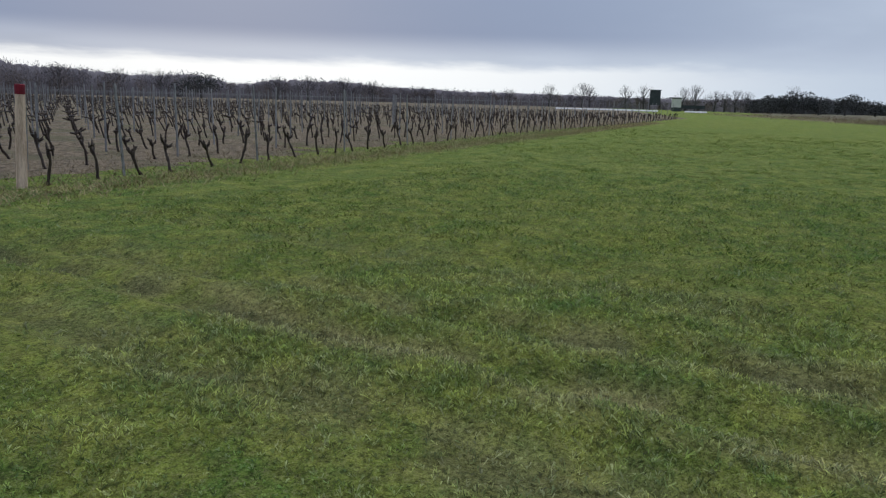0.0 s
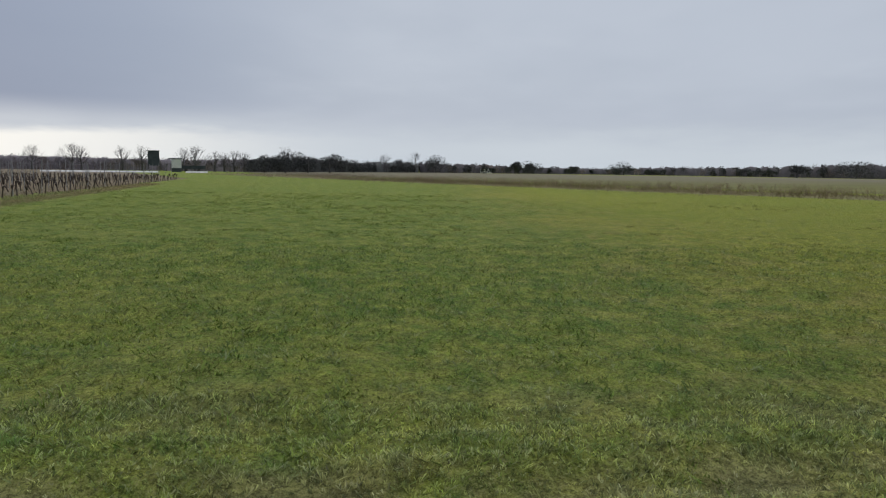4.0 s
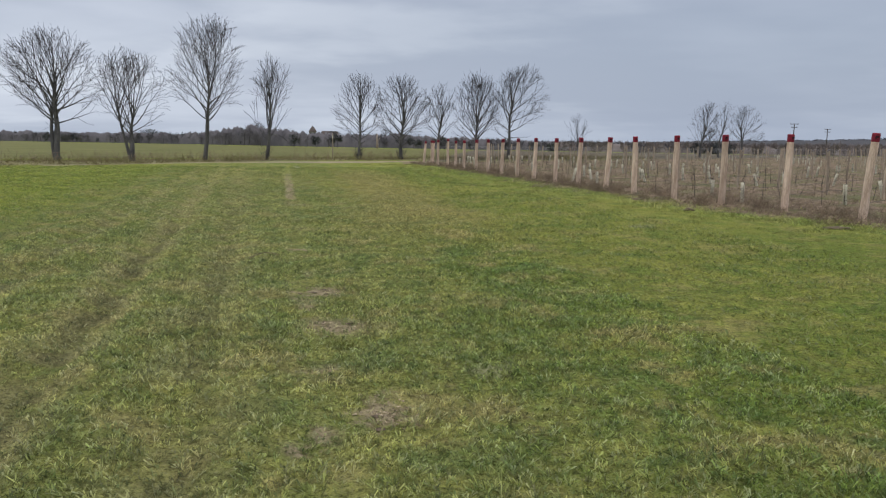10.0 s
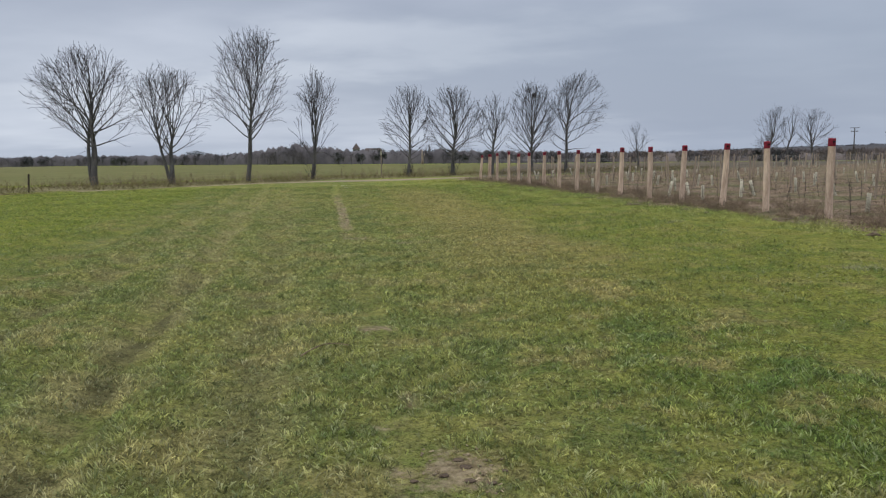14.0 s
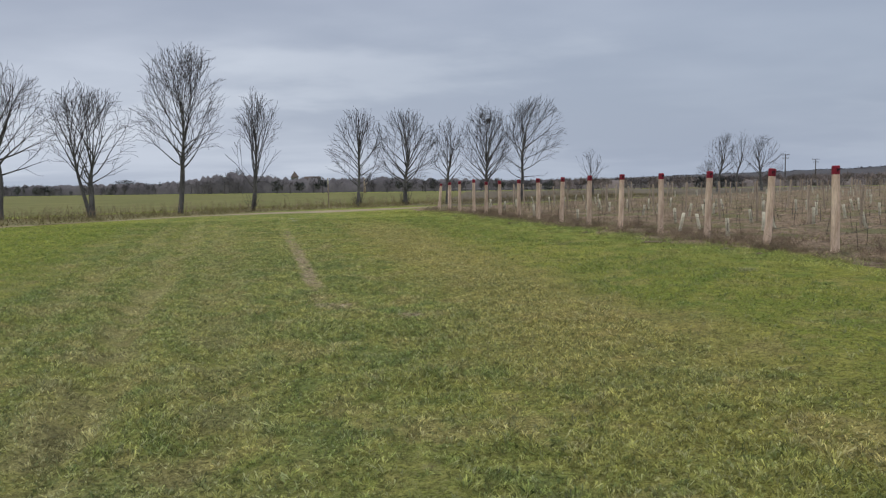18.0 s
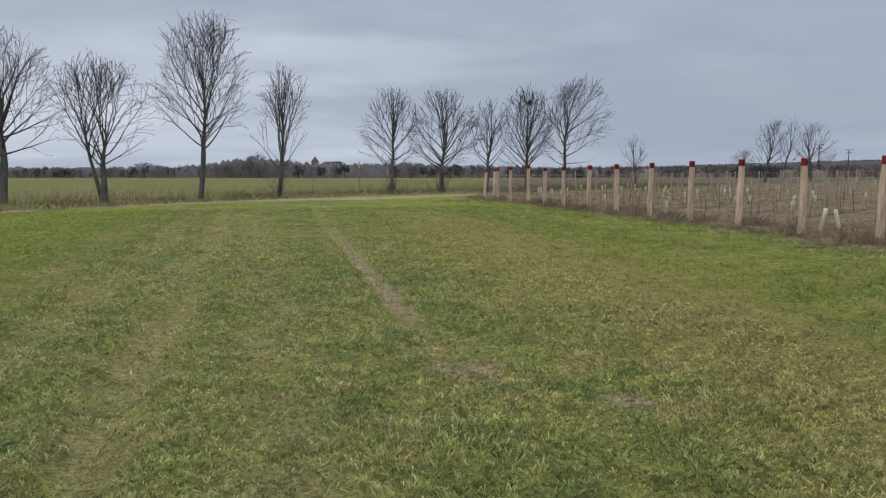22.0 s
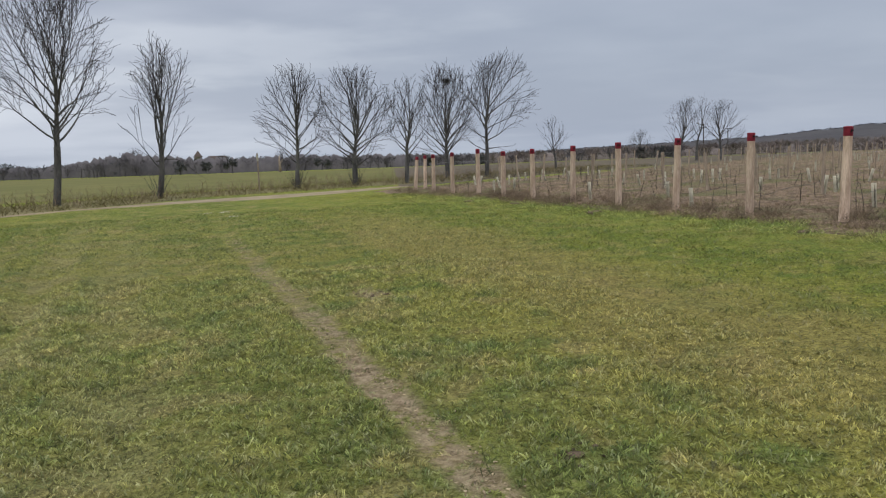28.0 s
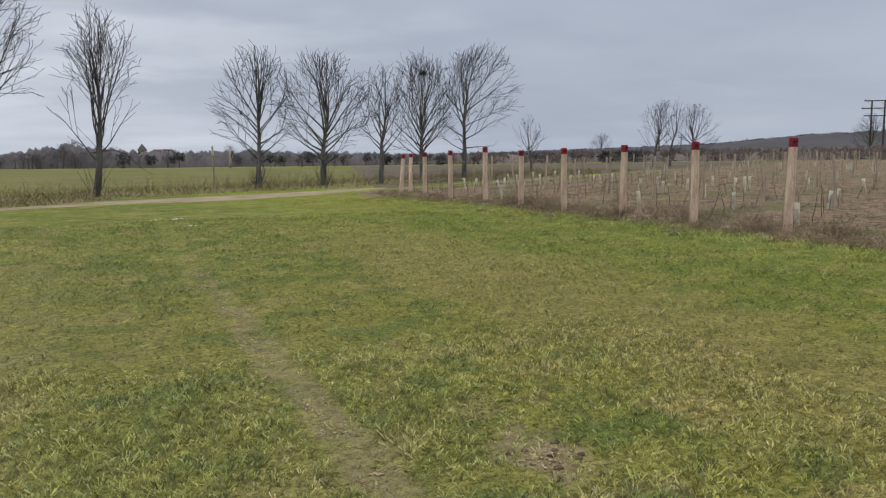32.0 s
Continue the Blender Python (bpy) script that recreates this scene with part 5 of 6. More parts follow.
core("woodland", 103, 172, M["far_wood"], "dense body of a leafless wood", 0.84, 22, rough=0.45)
core("hedgerow", 91, 104, M["evergreen"], "dense body of a dark evergreen hedge", 0.8, 14)
core("hedgerow", 40, 91, M["far_twig"], "dense body of a dark field hedge", 0.82, 16)
core("hedgerow", -24, 41, M["far_twig"], "dense body of a bare field hedge", 0.9, 18)
core("thicket", -68, -18, M["far_brown"], "dense body of a brown thicket", 0.85, 16)
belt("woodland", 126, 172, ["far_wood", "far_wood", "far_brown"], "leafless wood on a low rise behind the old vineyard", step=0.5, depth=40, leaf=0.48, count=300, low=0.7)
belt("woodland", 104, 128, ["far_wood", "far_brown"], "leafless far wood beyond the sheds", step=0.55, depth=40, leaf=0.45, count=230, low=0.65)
belt("hedgerow", 91.5, 104, ["evergreen", "evergreen", "far_twig"], "dark hedge of evergreens and bare trees", step=0.8, depth=25, leaf=0.42, count=340)
belt("hedgerow", 42, 92, ["evergreen", "evergreen", "far_twig", "far_brown"], "mixed dark hedge along the far field", step=1.0, depth=30, leaf=0.55, count=160, low=0.45)
belt("hedgerow", -30, 43, ["far_twig", "far_twig", "evergreen", "far_twig", "far_twig", "far_twig"], "bare hedge and trees along the far field", step=0.75, depth=36, leaf=0.45, count=190, low=0.6)
belt("thicket", -66, -18, ["far_brown"], "brown leafless thicket behind the young vineyard", step=0.55, depth=30, leaf=0.55, count=170, low=0.75)


def far_place(b, R):
    return -math.sin(radians(b)) * R, math.cos(radians(b)) * R


def far_evergreen(b, R, top, wide, label, count=2000, leaf=0.34, name="evergreen_tree"):
    """A far dark tree: bole and a crown of many small leaf sprays."""
    x, y = far_place(b, R)
    z = 1.55 + R * math.tan(radians(top))
    ob = thing(name, x, y)
    part("trunk", mesh_of("trunk", *tube([(0, 0, -0.05), (0.1, 0, z * 0.3), (0.05, 0, z * 0.7)], [0.3, 0.22, 0.1], 7), M["bark"]), ob)
    V = crown_tris(0, 0, 0.35, z, wide, count, leaf)
    part("crown", mesh_of("crown", V, np.arange(len(V)).reshape(-1, 3), M["evergreen"]), ob, "dense dark evergreen crown")
    return tagged(ob, label, "tree", group="far evergreen trees")


for b, R, top, wide, label in [
    (89.7, 290, 1.12, 9.5, "broad domed evergreen tree in the far hedge"), (75.5, 320, 0.80, 6.5, "rounded dark bush on the far field edge"), (82.3, 310, 0.72, 6, "dark upright evergreen in the far hedge"),
    (83.6, 312, 0.66, 5.5, "dark evergreen with an open crown"), (79.4, 318, 0.35, 4.5, "low rounded evergreen shrub"), (63.8, 285, 0.62, 5.5, "round dark bush by the field"), (60.2, 285, 0.92, 9, "dense dark evergreen with a peaked top"),
    (101.3, 212, 1.15, 6.5, "dark pine in a clump by the pasture"), (99.6, 214, 1.20, 6.0, "dark pine with a rounded head"), (98.0, 216, 1.10, 6.0, "dark pine in the clump of evergreens"), (96.2, 220, 0.70, 6.5, "low spreading evergreen at the pasture corner"),
    (143.6, 196, 1.42, 7.5, "dome-topped evergreen at the wood's end"), (-1.6, 284, 0.78, 9, "flat-topped dark pine beside a house"), (11.4, 285, 0.70, 8.5, "dark rounded evergreen in the field hedge"), (92.6, 305, 0.75, 5, "small conical evergreen in the far hedge"),
    (102.8, 210, 0.95, 6.0, "dark pine at the end of the clump")]:
    far_evergreen(b, R, top, wide, label)

for i, (b, R, top, spread, label) in enumerate([
    (118.0, 232, 1.25, 0.7, "far leafless tree with a rounded crown"), (115.6, 234, 1.42, 0.75, "far leafless tree above the sheds"), (112.4, 236, 1.30, 0.6, "far leafless tree beside the tower"), (107.6, 225, 1.42, 0.7, "far leafless tree by the pasture corner"),
    (108.5, 226, 1.30, 0.6, "far leafless tree by the pasture corner"), (101.2, 220, 1.55, 0.5, "tall leafless tree among dark pines"), (93.6, 300, 1.02, 0.8, "round leafless tree in the far hedge"), (91.3, 300, 1.28, 0.6, "leafless twin tree in the far hedge"),
    (52.4, 285, 1.15, 0.9, "broad leafless tree in the far hedge"), (50.4, 287, 1.1, 0.9, "broad leafless tree in the far hedge"), (46.9, 286, 1.0, 0.8, "leafless tree in the far hedge"), (4.4, 288, 1.35, 0.9, "large leafless tree beyond the field"), (-5.0, 285, 1.0, 0.7, "leafless tree near the house"),
    (163.0, 205, 2.1, 0.7, "tall leafless tree rising from the wood"), (158.2, 205, 1.9, 0.8, "leafless tree on the wood's edge"), (152.6, 206, 1.65, 0.8, "leafless tree on the wood's edge"), (149.0, 208, 1.5, 0.8, "round leafless tree on the wood's edge"), (146.2, 208, 1.45, 0.8, "round leafless tree on the wood's edge"), (138.2, 215, 1.3, 0.9, "domed leafless tree in the wood"), (136.0, 215, 1.4, 0.9, "domed leafless tree in the wood"), (133.4, 222, 1.35, 0.9, "broad leafless tree in the wood"), (131.2, 225, 1.15, 0.8, "leafless tree at the end of the wood"), (121.0, 230, 0.9, 0.8, "far leafless tree beyond the vines"),
    (36.2, 282, 0.95, 0.8, "leafless tree in the far hedge"), (40.1, 282, 1.1, 0.9, "broad leafless tree in the far hedge"),
    (111.1, 236, 1.40, 0.65, "far leafless tree beside the cabin"), (106.3, 222, 1.05, 0.9, "broad leafless tree behind the sheds"), (105.6, 224, 0.95, 0.9, "leafless tree behind the sheds"), (104.9, 220, 1.10, 0.9, "broad leafless tree near the pines"), (104.2, 221, 1.0, 0.8, "leafless tree near the pines"), (115.0, 235, 1.25, 0.7, "far leafless tree leaning to its neighbour")]):
    x, y = far_place(b, R)
    h = 1.55 + R * math.tan(radians(top))
    bare_tree("tree", x, y, h, h * 0.42 * spread / 0.7, 300 + i, label, leaders=14, bole=0.18, girth=0.14, order=2, thick=1.9, group="far leafless trees")

for i, (b, R, top) in enumerate([(25.65, 300, 1.60), (24.75, 300, 1.45)]):
    x, y = far_place(b, R)
    h = 1.55 + R * math.tan(radians(top))
    bare_tree("tree", x, y, h, 0.95, 340 + i, "slender columnar poplar above the far hedge", leaders=16, bole=0.10, girth=0.14, stem=0.8, flare=66, order=2, thick=1.5, group="far leafless trees")

# ---- wooded ridge on the skyline ----
RIDGE = [(-10, 0.1), (-22, 0.12), (-30, 0.34), (-34, 0.42), (-38, 0.52), (-40.6, 0.60), (-41.8, 0.78), (-43.5, 0.82), (-46.5, 1.08), (-50, 1.18), (-55, 1.28), (-64, 1.2), (-76, 0.6), (-90, 0.0)]
b = np.linspace(-90, -10, 240)
rt = np.array(RIDGE)[::-1]
crest = np.maximum(0.3, 1.55 + 980 * np.tan(np.radians(np.interp(b, rt[:, 0], rt[:, 1])))) + 0.8 * lattice(b * 8, b * 0, 3.0, 91) + 0.6 * lattice(b * 30, b * 0, 3.0, 92)
V, F = [], []
for i, a in enumerate(b):
    for R, f in ((640, 0.0), (720, 0.12), (800, 0.4), (880, 0.75), (950, 0.97), (985, 1.0), (1200, 0.9), (1500, -0.05)):
        x, y = far_place(a, R)
        V.append((x, y, -0.1 + crest[i] * f + (0.5 * math.sin(a * 9 + R) if 0 < f < 0.9 else 0)))
V = np.array(V)
i = np.arange(len(b) - 1)[:, None] * 8 + np.arange(7)[None]
F = np.stack([i, i + 1, i + 9, i + 8], -1).reshape(-1, 4)
tagged(new("wooded_ridge", mesh_of("wooded_ridge", V, F, M["ridge"], smooth=True)), "long low wooded ridge on the skyline", "hill", kind="structure")
tris = []
for a in np.arange(-74, -18, 0.11):
    z = np.interp(a, b, crest)
    x, y = far_place(a + rng.normal(0, 0.05), 975 + rng.uniform(-20, 20))
    tris.append(crown_tris(x, y, z - 2.0, z + rng.uniform(0.0, 1.2), 6, 50, 1.1, 0.8, 0.2))
tri_object("ridge_wood", tris, M["ridge"], "leafless trees along the ridge", "woodland", kind="stuff")

# ---- buildings far off ----


def box(bm, x, y, z, sx, sy, sz):
    bmesh.ops.create_cube(bm, size=1, matrix=Matrix.LocRotScale((x, y, z + sz / 2), None, (sx, sy, sz)))


def simple(name, fill, mat):
    bm = bmesh.new()
    fill(bm)
    return bm_mesh(name, bm, mat)


def gable(bm, w, d, z, h, over=0.3):
    pts = [(-w / 2 - over, -d / 2 - over, z), (w / 2 + over, -d / 2 - over, z), (w / 2 + over, d / 2 + over, z), (-w / 2 - over, d / 2 + over, z), (-w / 2 - over, 0, z + h), (w / 2 + over, 0, z + h)]
    v = [bm.verts.new(p) for p in pts]
    for f in ((0, 1, 5, 4), (2, 3, 4, 5), (0, 4, 3), (1, 2, 5), (3, 2, 1, 0)):
        bm.faces.new([v[i] for i in f])


def house(x, y, turn, w, d, h, roof, label, wall_mat, windows=3, storeys=2, pyramid=False):
    ob = thing("house", x, y, 0, turn)
    part("wall", simple("wall", lambda bm: box(bm, 0, 0, 0, w, d, h), wall_mat), ob)
    if pyramid:
        V = [(-w / 2 - .3, -d / 2 - .3, h), (w / 2 + .3, -d / 2 - .3, h), (w / 2 + .3, d / 2 + .3, h), (-w / 2 - .3, d / 2 + .3, h), (0, 0, h + roof)]
        part("roof", mesh_of("roof", V, [(0, 1, 4), (1, 2, 4), (2, 3, 4), (3, 0, 4), (3, 2, 1, 0)], M["roof"]), ob)
    else:
        part("roof", simple("roof", lambda bm: gable(bm, w, d, h, roof), M["roof"]), ob)
    win = simple("window", lambda bm: box(bm, 0, 0, 0, 0.9, 0.12, 1.2), M["glass"])
    for s in range(storeys):
        for k in range(windows):
            part("window", win, ob, m=pose((k + 0.5) * w / windows - w / 2, -d / 2 - 0.02, 0.9 + s * 2.6))
    return tagged(ob, label, "house", group="far houses")


x, y = far_place(0.35, 313)
house(x, y, 0, 2.8, 2.8, 5.3, 2.4, "tall house tower with a pointed roof among trees", M["stone"], windows=2, pyramid=True)
x, y = far_place(-0.9, 316)
house(x, y, 10, 6, 5, 3.6, 2.0, "house with a tiled gable roof among trees", M["stone"], windows=3, storeys=1)
x, y = far_place(85.8, 321)
house(x, y, 88, 5.0, 5, 2.2, 1.2, "low white bungalow before the far hedge", M["wall_white"], windows=3, storeys=1)

# a dark tower cabin on legs, a white box shed and low sheeting beside the pasture
x, y = far_place(110.5, 205)
tower = thing("lookout_cabin", x, y, 0, 109)
part("cabin", simple("cabin", lambda bm: box(bm, 0, 0, 1.5, 2.7, 2.4, 3.7), M["dark_box"]), tower)
part("roof", simple("roof", lambda bm: box(bm, 0, 0, 5.2, 3.0, 2.7, 0.14), M["dark_box"]), tower)
leg = simple("leg", lambda bm: box(bm, 0, 0, -0.02, 0.16, 0.16, 1.54), M["pole"])
for dx, dy in ((-1.2, -1.05), (1.2, -1.05), (-1.2, 1.05), (1.2, 1.05)):
    part("leg", leg, tower, m=pose(dx, dy, 0))
tagged(tower, "dark boxy cabin raised on legs", "cabin")
x, y = far_place(109.0, 203)
shed = thing("shed", x, y, 0, 107.8)
part("body", simple("body", lambda bm: box(bm, 0, 0, 1.0, 2.4, 2.0, 2.2), M["wall_white"]), shed)
part("roof", simple("roof", lambda bm: box(bm, -0.3, 0, 3.2, 3.2, 2.3, 0.3), M["dark_box"]), shed)
part("base", simple("base", lambda bm: box(bm, 0, 0, 0, 2.2, 1.8, 1.0), M["dark_box"]), shed)
tagged(shed, "white box shed with a dark flat roof", "shed")
x, y = far_place(107.9, 206)
trailer = thing("trailer", x, y, 0, 106)
part("bed", simple("bed", lambda bm: box(bm, 0, 0, 0.7, 6.5, 2.2, 0.9), M["dark_box"]), trailer)
wheel = mesh_of("wheel", *tube([(0, -0.14, 0), (0, 0.14, 0)], [0.42, 0.42], 14), M["hose"])
for dx in (-1.6, 1.6):
    for dy in (-1.0, 1.0):
        part("wheel", wheel, trailer, m=pose(dx, dy, 0.4))
tagged(trailer, "dark low farm trailer beside the sheds", "trailer")
for i, (lo, hi, R) in enumerate(((110.4, 117.8, 178), (107.0, 108.5, 182))):
    V, F = [], []
    bs = np.linspace(lo, hi, 24)
    for a in bs:
        for k in range(7):
            u = k / 6
            xx, yy = far_place(a, R + u * 2.6)
            V.append((xx, yy, 0.02 + 0.30 * math.sin(math.pi * u) ** 0.6 * (1 + 0.05 * math.sin(a * 40))))
    F = [(j * 7 + k, j * 7 + k + 1, j * 7 + k + 8, j * 7 + k + 7) for j in range(23) for k in range(6)]
    tagged(new("polytunnel", mesh_of("polytunnel", V, F, M["poly"], smooth=True)), "long low white polythene tunnel beyond the vines", "polytunnel", group="low tunnels")

# ---- power line poles ----


def power_pole(x, y, turn, h, twin, label):
    ob = thing("power_pole", x, y, 0, turn)
    pole = mesh_of("pole", *tube([(0, 0, -0.1), (0, 0, h)], [0.20, 0.14], 9), M["pole"])
    arms = (h - 0.2, h - 1.6, h - 3.0) if twin else (h - 0.2, h - 1.3)
    for dx in ((-1.15, 1.15) if twin else (0,)):
        part("pole", pole, ob, m=pose(dx, 0, 0))
    for k, z in enumerate(arms):
        wide = (5.0, 6.0, 5.0)[k] if twin else (2.6, 2.0)[k]
        arm = part("crossarm", simple("crossarm", lambda bm: box(bm, 0, 0, 0, wide, 0.16, 0.18), M["pole"]), ob, m=pose(0, 0, z))
        ins = mesh_of("insulator", *tube([(0, 0, 0.18), (0, 0, 0.30), (0, 0, 0.42)], [0.05, 0.09, 0.04], 8), M["steel"])
        for e in (-0.46, 0.46):
            part("insulator", ins, arm, m=pose(e * wide, 0, 0))
    return tagged(ob, label, "power pole", group="power line poles")


POLES = [(128.0, 129.5, -30, 10.9, True), (190.0, 167.0, -30, 10.9, True), (160.0, 236.0, -30, 9.4, False), (205.0, 280.0, -30, 9.0, False)]
for x, y, turn, h, twin in POLES:
    power_pole(x, y, turn, h, twin, "twin-legged wooden power pole with three crossarms" if twin else "single wooden power pole with two crossarms")


def cable(a, b, sag=1.2):
    a, b = Vector(a), Vector(b)
    pts = [a.lerp(b, k / 12) - Vector((0, 0, sag * 4 * (k / 12) * (1 - k / 12))) for k in range(13)]
    segs = [(*pts[k], *pts[k + 1], 0.022, 0.022) for k in range(12)]
    tagged(new("power_cable", mesh_of("power_cable", *bars(segs, 3), M["hose"])), "thin power cable between poles", "cable", group="power cables")


for e in (-2.3, 0, 2.3):
    ca, sa = math.cos(radians(-30)), math.sin(radians(-30))
    cable((128 + e * ca, 129.5 + e * sa, 10.9), (190 + e * ca, 167 + e * sa, 10.9))
    cable((128 + e * ca, 129.5 + e * sa, 9.5), (190 + e * ca, 167 + e * sa, 9.5))
    cable((190 + e * ca, 167 + e * sa, 10.9), (260 + e * ca, 210 + e * sa, 11.5))

# ---- small things about the pasture ----
st = new("boundary_stake", stake_mesh(0.95, 0.05, M["pole"], 5, 8))
st.matrix_basis = pose(-17.2, 45.2, 0.0, 2, 3, 0)
tagged(st, "short dark wooden stake at the field edge", "stake")
snag = thing("dead_trunk", *far_place(-4.4, 176))
part("trunk", mesh_of("trunk", *tube([(0, 0, -0.1), (0.05, 0, 1.2), (-0.04, 0.02, 2.3), (0.06, 0, 3.3)], [0.34, 0.26, 0.18, 0.07], 9), M["wood_stake"], smooth=True), snag)
part("stub", mesh_of("stub", *tube([(0.05, 0, 1.5), (0.5, 0, 2.1), (0.6, 0.05, 2.5)], [0.10, 0.06, 0.03], 7), M["wood_stake"], smooth=True), snag)
tagged(snag, "pale barkless dead trunk before the far hedge", "tree")
mk = thing("marker_post", 1.2, 66.0)
part("shaft", mesh_of("shaft", *tube([(0, 0, -0.03), (0.01, 0, 1.1), (0, 0, 2.2)], [0.05, 0.045, 0.045], 8), M["wood_stake"]), mk)
part("board", simple("board", lambda bm: box(bm, 0, -0.06, 1.75, 0.10, 0.025, 0.3), M["paper"]), mk)
tagged(mk, "slim wooden marker post in the verge", "post")
for (x, y), turn, s in (((-1.9, 46.2), 20, 0.8), ((-1.45, 46.0), 70, 1.1), ((-1.3, 46.2), 130, 0.8), ((-1.2, 43.8), -10, 0.8)):
    V, F = [], []
    for i in range(5):
        for k in range(3):
            V.append(((i - 2) * 0.08 * s, (k - 1) * 0.045 * s + 0.02 * math.sin(i), 0.02 + 0.035 * s * math.sin(i * 1.7 + k * 2.1) ** 2))
    F = [(i * 3 + k, i * 3 + k + 3, i * 3 + k + 4, i * 3 + k + 1) for i in range(4) for k in range(2)]
    ob = new("scrap", mesh_of("scrap", V, F, M["paper"]))
    ob.matrix_basis = pose(x, y, 0.025, 0, 0, turn)
    tagged(ob, "pale crumpled scrap lying on the grass", "litter", group="scraps on the grass")


def earth_clod(x, y, size, tall, seed, label):
    bm = bmesh.new()
    bmesh.ops.create_icosphere(bm, subdivisions=3, radius=1)
    for v in bm.verts:
        k = 1 + 0.35 * noise.noise(v.co * 2.3 + Vector((seed, 0, 0))) + 0.2 * noise.noise(v.co * 6 + Vector((0, seed, 0)))
        v.co = Vector((v.co.x * size * k, v.co.y * size * 0.8 * k, max(v.co.z, -0.3) * tall * k))
    ob = new("earth_clod", bm_mesh("earth_clod", bm, M["soil"], smooth=True))
    ob.matrix_basis = pose(x, y, float(relief(np.array([x]), np.array([y]))[0]) + 0.004)
    return tagged(ob, label, "soil", group="dug earth in the pasture")


earth_clod(-0.39, 24.4, 0.05, 0.007, 3, "small dark patch of turned earth in the grass")
for k in range(14):
    earth_clod(-0.39 + rng.normal(0, 0.09), 24.4 + rng.normal(0, 0.09), rng.uniform(0.006, 0.016), 0.008, 55 + k, "small crumb of dark earth in the grass")
for x, y in ((-0.08, 8.62), (-0.02, 8.45), (0.02, 7.2), (0.3, 18.7), (0.34, 5.0)):
    for k in range(4):
        earth_clod(x + rng.normal(0, 0.10), y + rng.normal(0, 0.07), rng.uniform(0.012, 0.032), 0.005, 80 + k, "dark crumb of earth on a scuffed patch")
for k in range(9):
    earth_clod(-0.30 + rng.normal(0, 0.16), 29.5 + rng.normal(0, 0.2), rng.uniform(0.012, 0.03), 0.012, 5 + k, "small crumb of dark earth in the grass")
earth_clod(8.0, 48.0, 0.22, 0.14, 7, "dark clod of earth at the foot of a post")

for k in range(16):
    i = 4 + k
    x, y = POSTS[min(i, 19)]
    earth_clod(x - 1.1 + rng.normal(0, 0.35), y + rng.uniform(-1.1, 1.1), rng.uniform(0.08, 0.32), rng.uniform(0.03, 0.06), 30 + k, "dark clod of turned earth at the vineyard's edge")

# crumbs of earth along the footpath and on the scuffed patches
n = 2600
py = rng.uniform(19.5, 38.0, n)
px = FOOTPATH[0] + FOOTPATH[1] * py - 0.06 * lattice(FOOTPATH[0] + FOOTPATH[1] * py, py, 2.5, 5) + rng.normal(0, 0.085, n)
spots = np.array(PATCHES)[rng.integers(0, len(PATCHES), 900)]
px, py = np.r_[px, spots[:, 0] + rng.normal(0, 1, 900) * spots[:, 2] * 0.4], np.r_[py, spots[:, 1] + rng.normal(0, 1, 900) * spots[:, 2] * 0.5]
keep = lattice(px, py, 0.35, 36) + 0.6 * lattice(px, py, 0.12, 37) > -0.25
px, py = px[keep], py[keep]
n = len(px)
c = np.stack([px, py, relief(px, py) + 0.003], 1)
d = rng.normal(0, 1, (n, 3)) * [1, 1, 0.25]
d /= np.linalg.norm(d, axis=1, keepdims=True)
d *= rng.uniform(0.004, 0.014, n)[:, None]
thick = rng.uniform(0.003, 0.009, n)
V, F = bars(np.concatenate([c - d, c + d, thick[:, None], thick[:, None] * 0.6], 1), 4)
tagged(new("earth_crumbs", mesh_of("earth_crumbs", V, F, M["crumb"])), "brown crumbs of earth trodden loose on the footpath", "soil", kind="stuff")
n = 2200
py = rng.uniform(19.5, 38.0, n)
px = FOOTPATH[0] + FOOTPATH[1] * py - 0.06 * lattice(FOOTPATH[0] + FOOTPATH[1] * py, py, 2.5, 5) + rng.normal(0, 0.11, n)
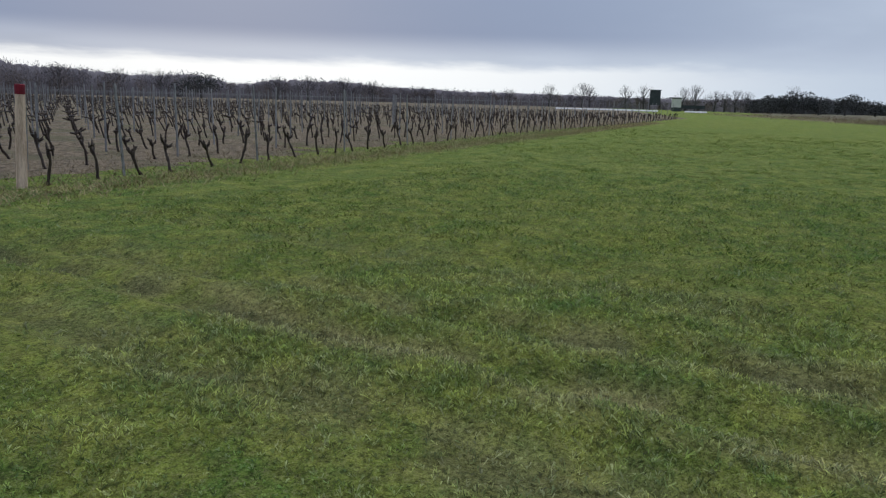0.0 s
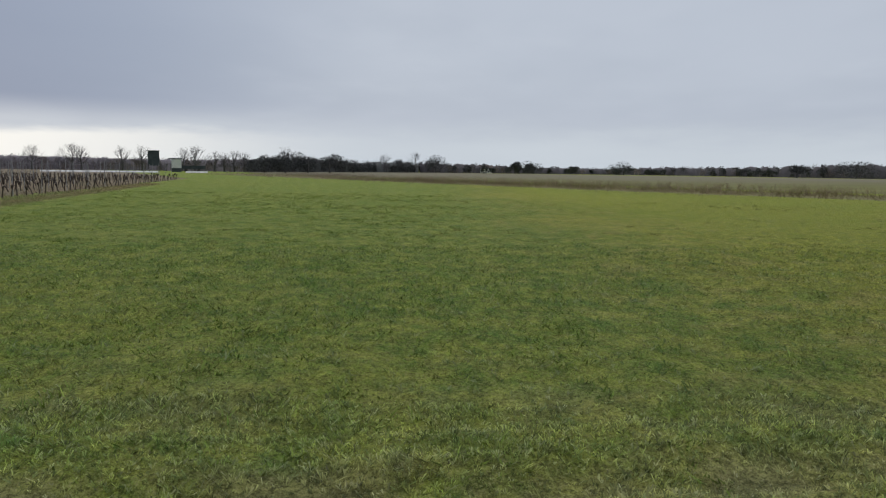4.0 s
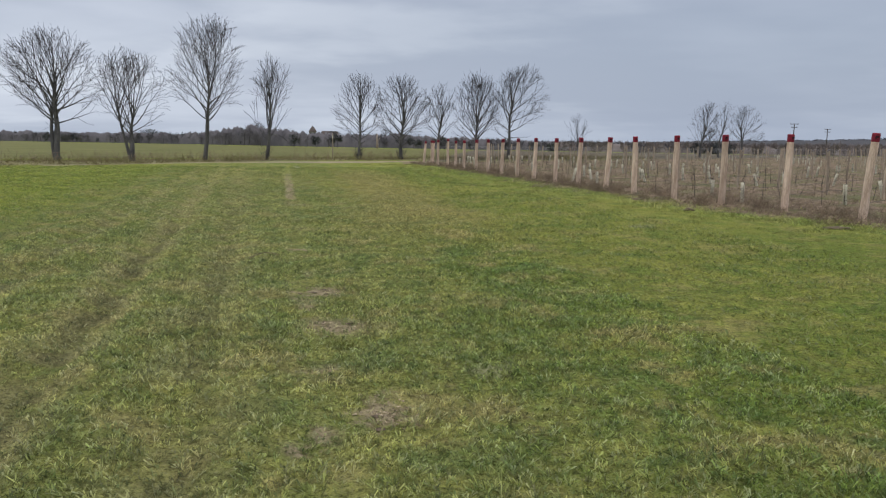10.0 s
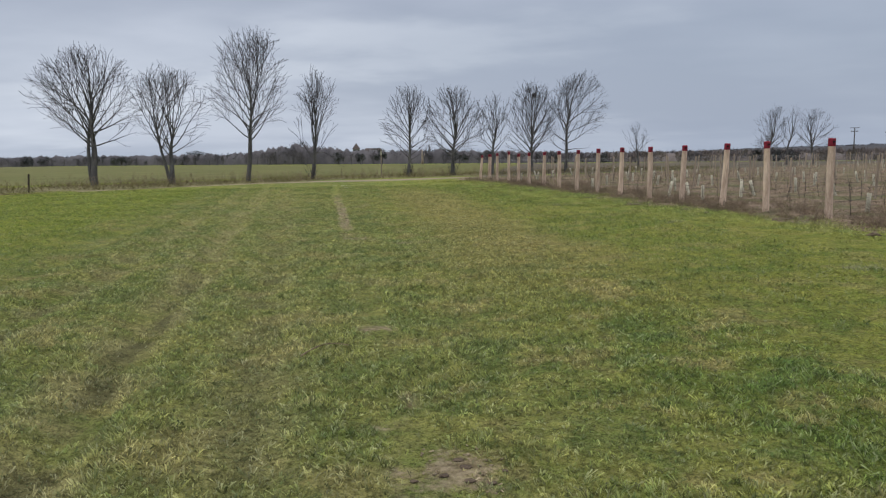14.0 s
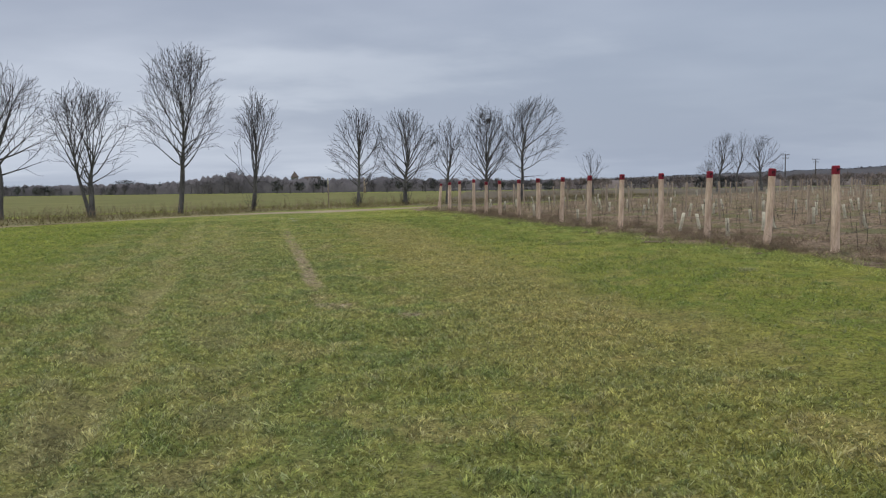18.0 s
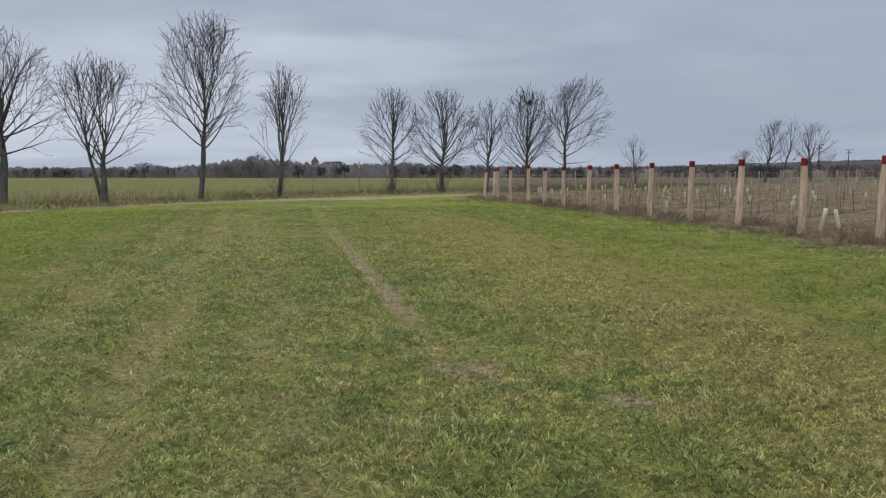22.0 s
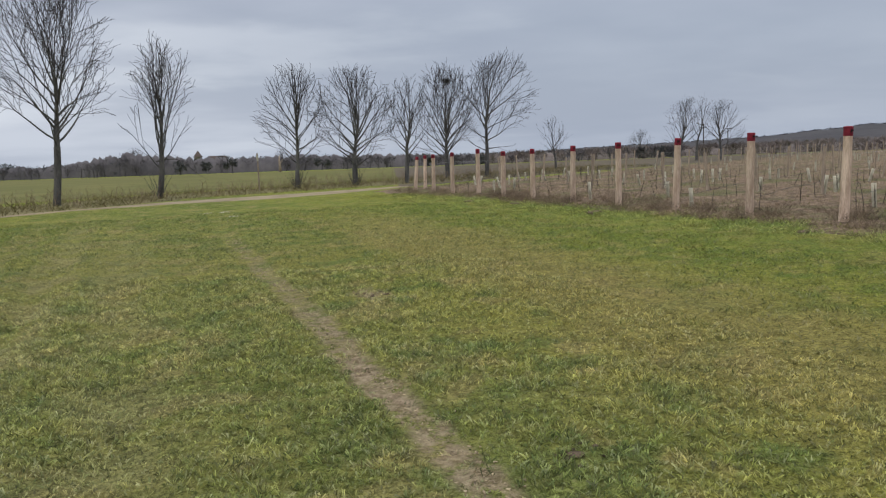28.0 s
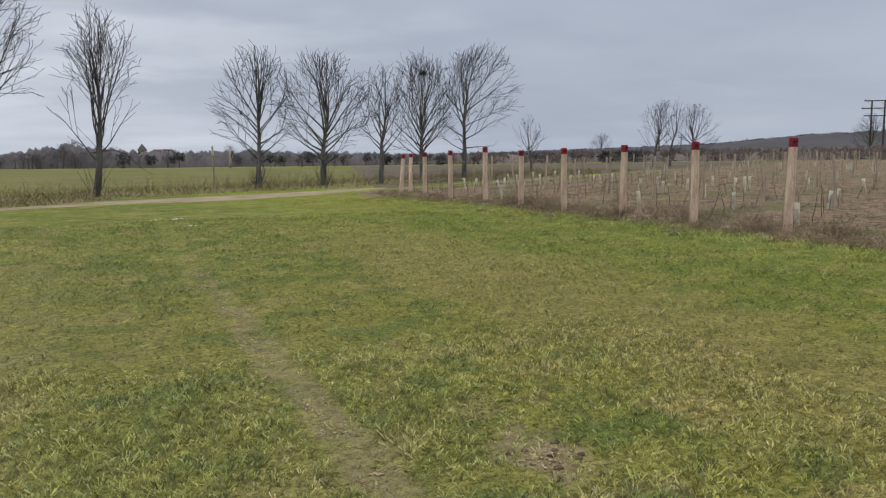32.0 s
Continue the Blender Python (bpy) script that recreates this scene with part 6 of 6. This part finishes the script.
blades("dry_grass", px, py, rng.uniform(0.012, 0.035, n), rng.uniform(0.004, 0.008, n), "flattened dry grass on the footpath", M["withered"])

# pale withered clumps and a fallen stalk on the grass
for x, y, s in ((5.34, 27.41, 0.24), (5.88, 13.91, 0.26), (6.4, 21.0, 0.18)):
    n = 220
    a, rr = rng.uniform(0, 6.283, n), np.sqrt(rng.uniform(0, 1, n))
    blades("withered_tuft", x + np.cos(a) * rr * s, y + np.sin(a) * rr * s * 0.8, rng.uniform(0.05, 0.12, n), rng.uniform(0.006, 0.011, n), "pale withered tuft lying in green grass", M["withered"])
for x, y, s, mat, label in ((0.09, 6.46, 0.13, M["tussock"], "lush dark green tuft beside a bare patch"), (1.07, 5.75, 0.17, M["withered"], "withered straw-brown tuft in the grass"), (0.17, 8.1, 0.10, M["tussock"], "small green tuft in worn grass")):
    n = 260
    a, rr = rng.uniform(0, 6.283, n), np.sqrt(rng.uniform(0, 1, n))
    blades("grass_tuft", x + np.cos(a) * rr * s, y + np.sin(a) * rr * s * 0.8, rng.uniform(0.04, 0.085, n), rng.uniform(0.005, 0.009, n), label, mat)
arc = [(-0.97 + 0.36 * k / 8, 10.74 + 0.28 * k / 8, 0.035 + 0.05 * math.sin(math.pi * k / 8)) for k in range(9)]
tagged(new("fallen_stalk", mesh_of("fallen_stalk", *tube(arc, [0.006 - 0.0004 * k for k in range(9)], 6), M["weed"])), "thin bent dead stalk lying on the grass", "stalk")

# withered fringe where the pasture meets the old vineyard
n = 26000
s, o = rng.uniform(-4, 60, n), -0.85 + rng.normal(0, 0.45, n)
P = START + ROW * s[:, None] + OUT * o[:, None]
blades("grass", P[:, 0], P[:, 1], rng.uniform(0.07, 0.15, n), rng.uniform(0.014, 0.024, n), "withered tan grass along the edge of the old vineyard", M["reed"])
n = 30000
s, o = rng.uniform(-4, 60, n), rng.gamma(1.3, 5, n) - 0.4
P = START + ROW * s[:, None] + OUT * o[:, None]
blades("grass", P[:, 0], P[:, 1], rng.uniform(0.06, 0.14, n), rng.uniform(0.016, 0.028, n), "dry grass and leaf litter between the old vines", M["leaf"])
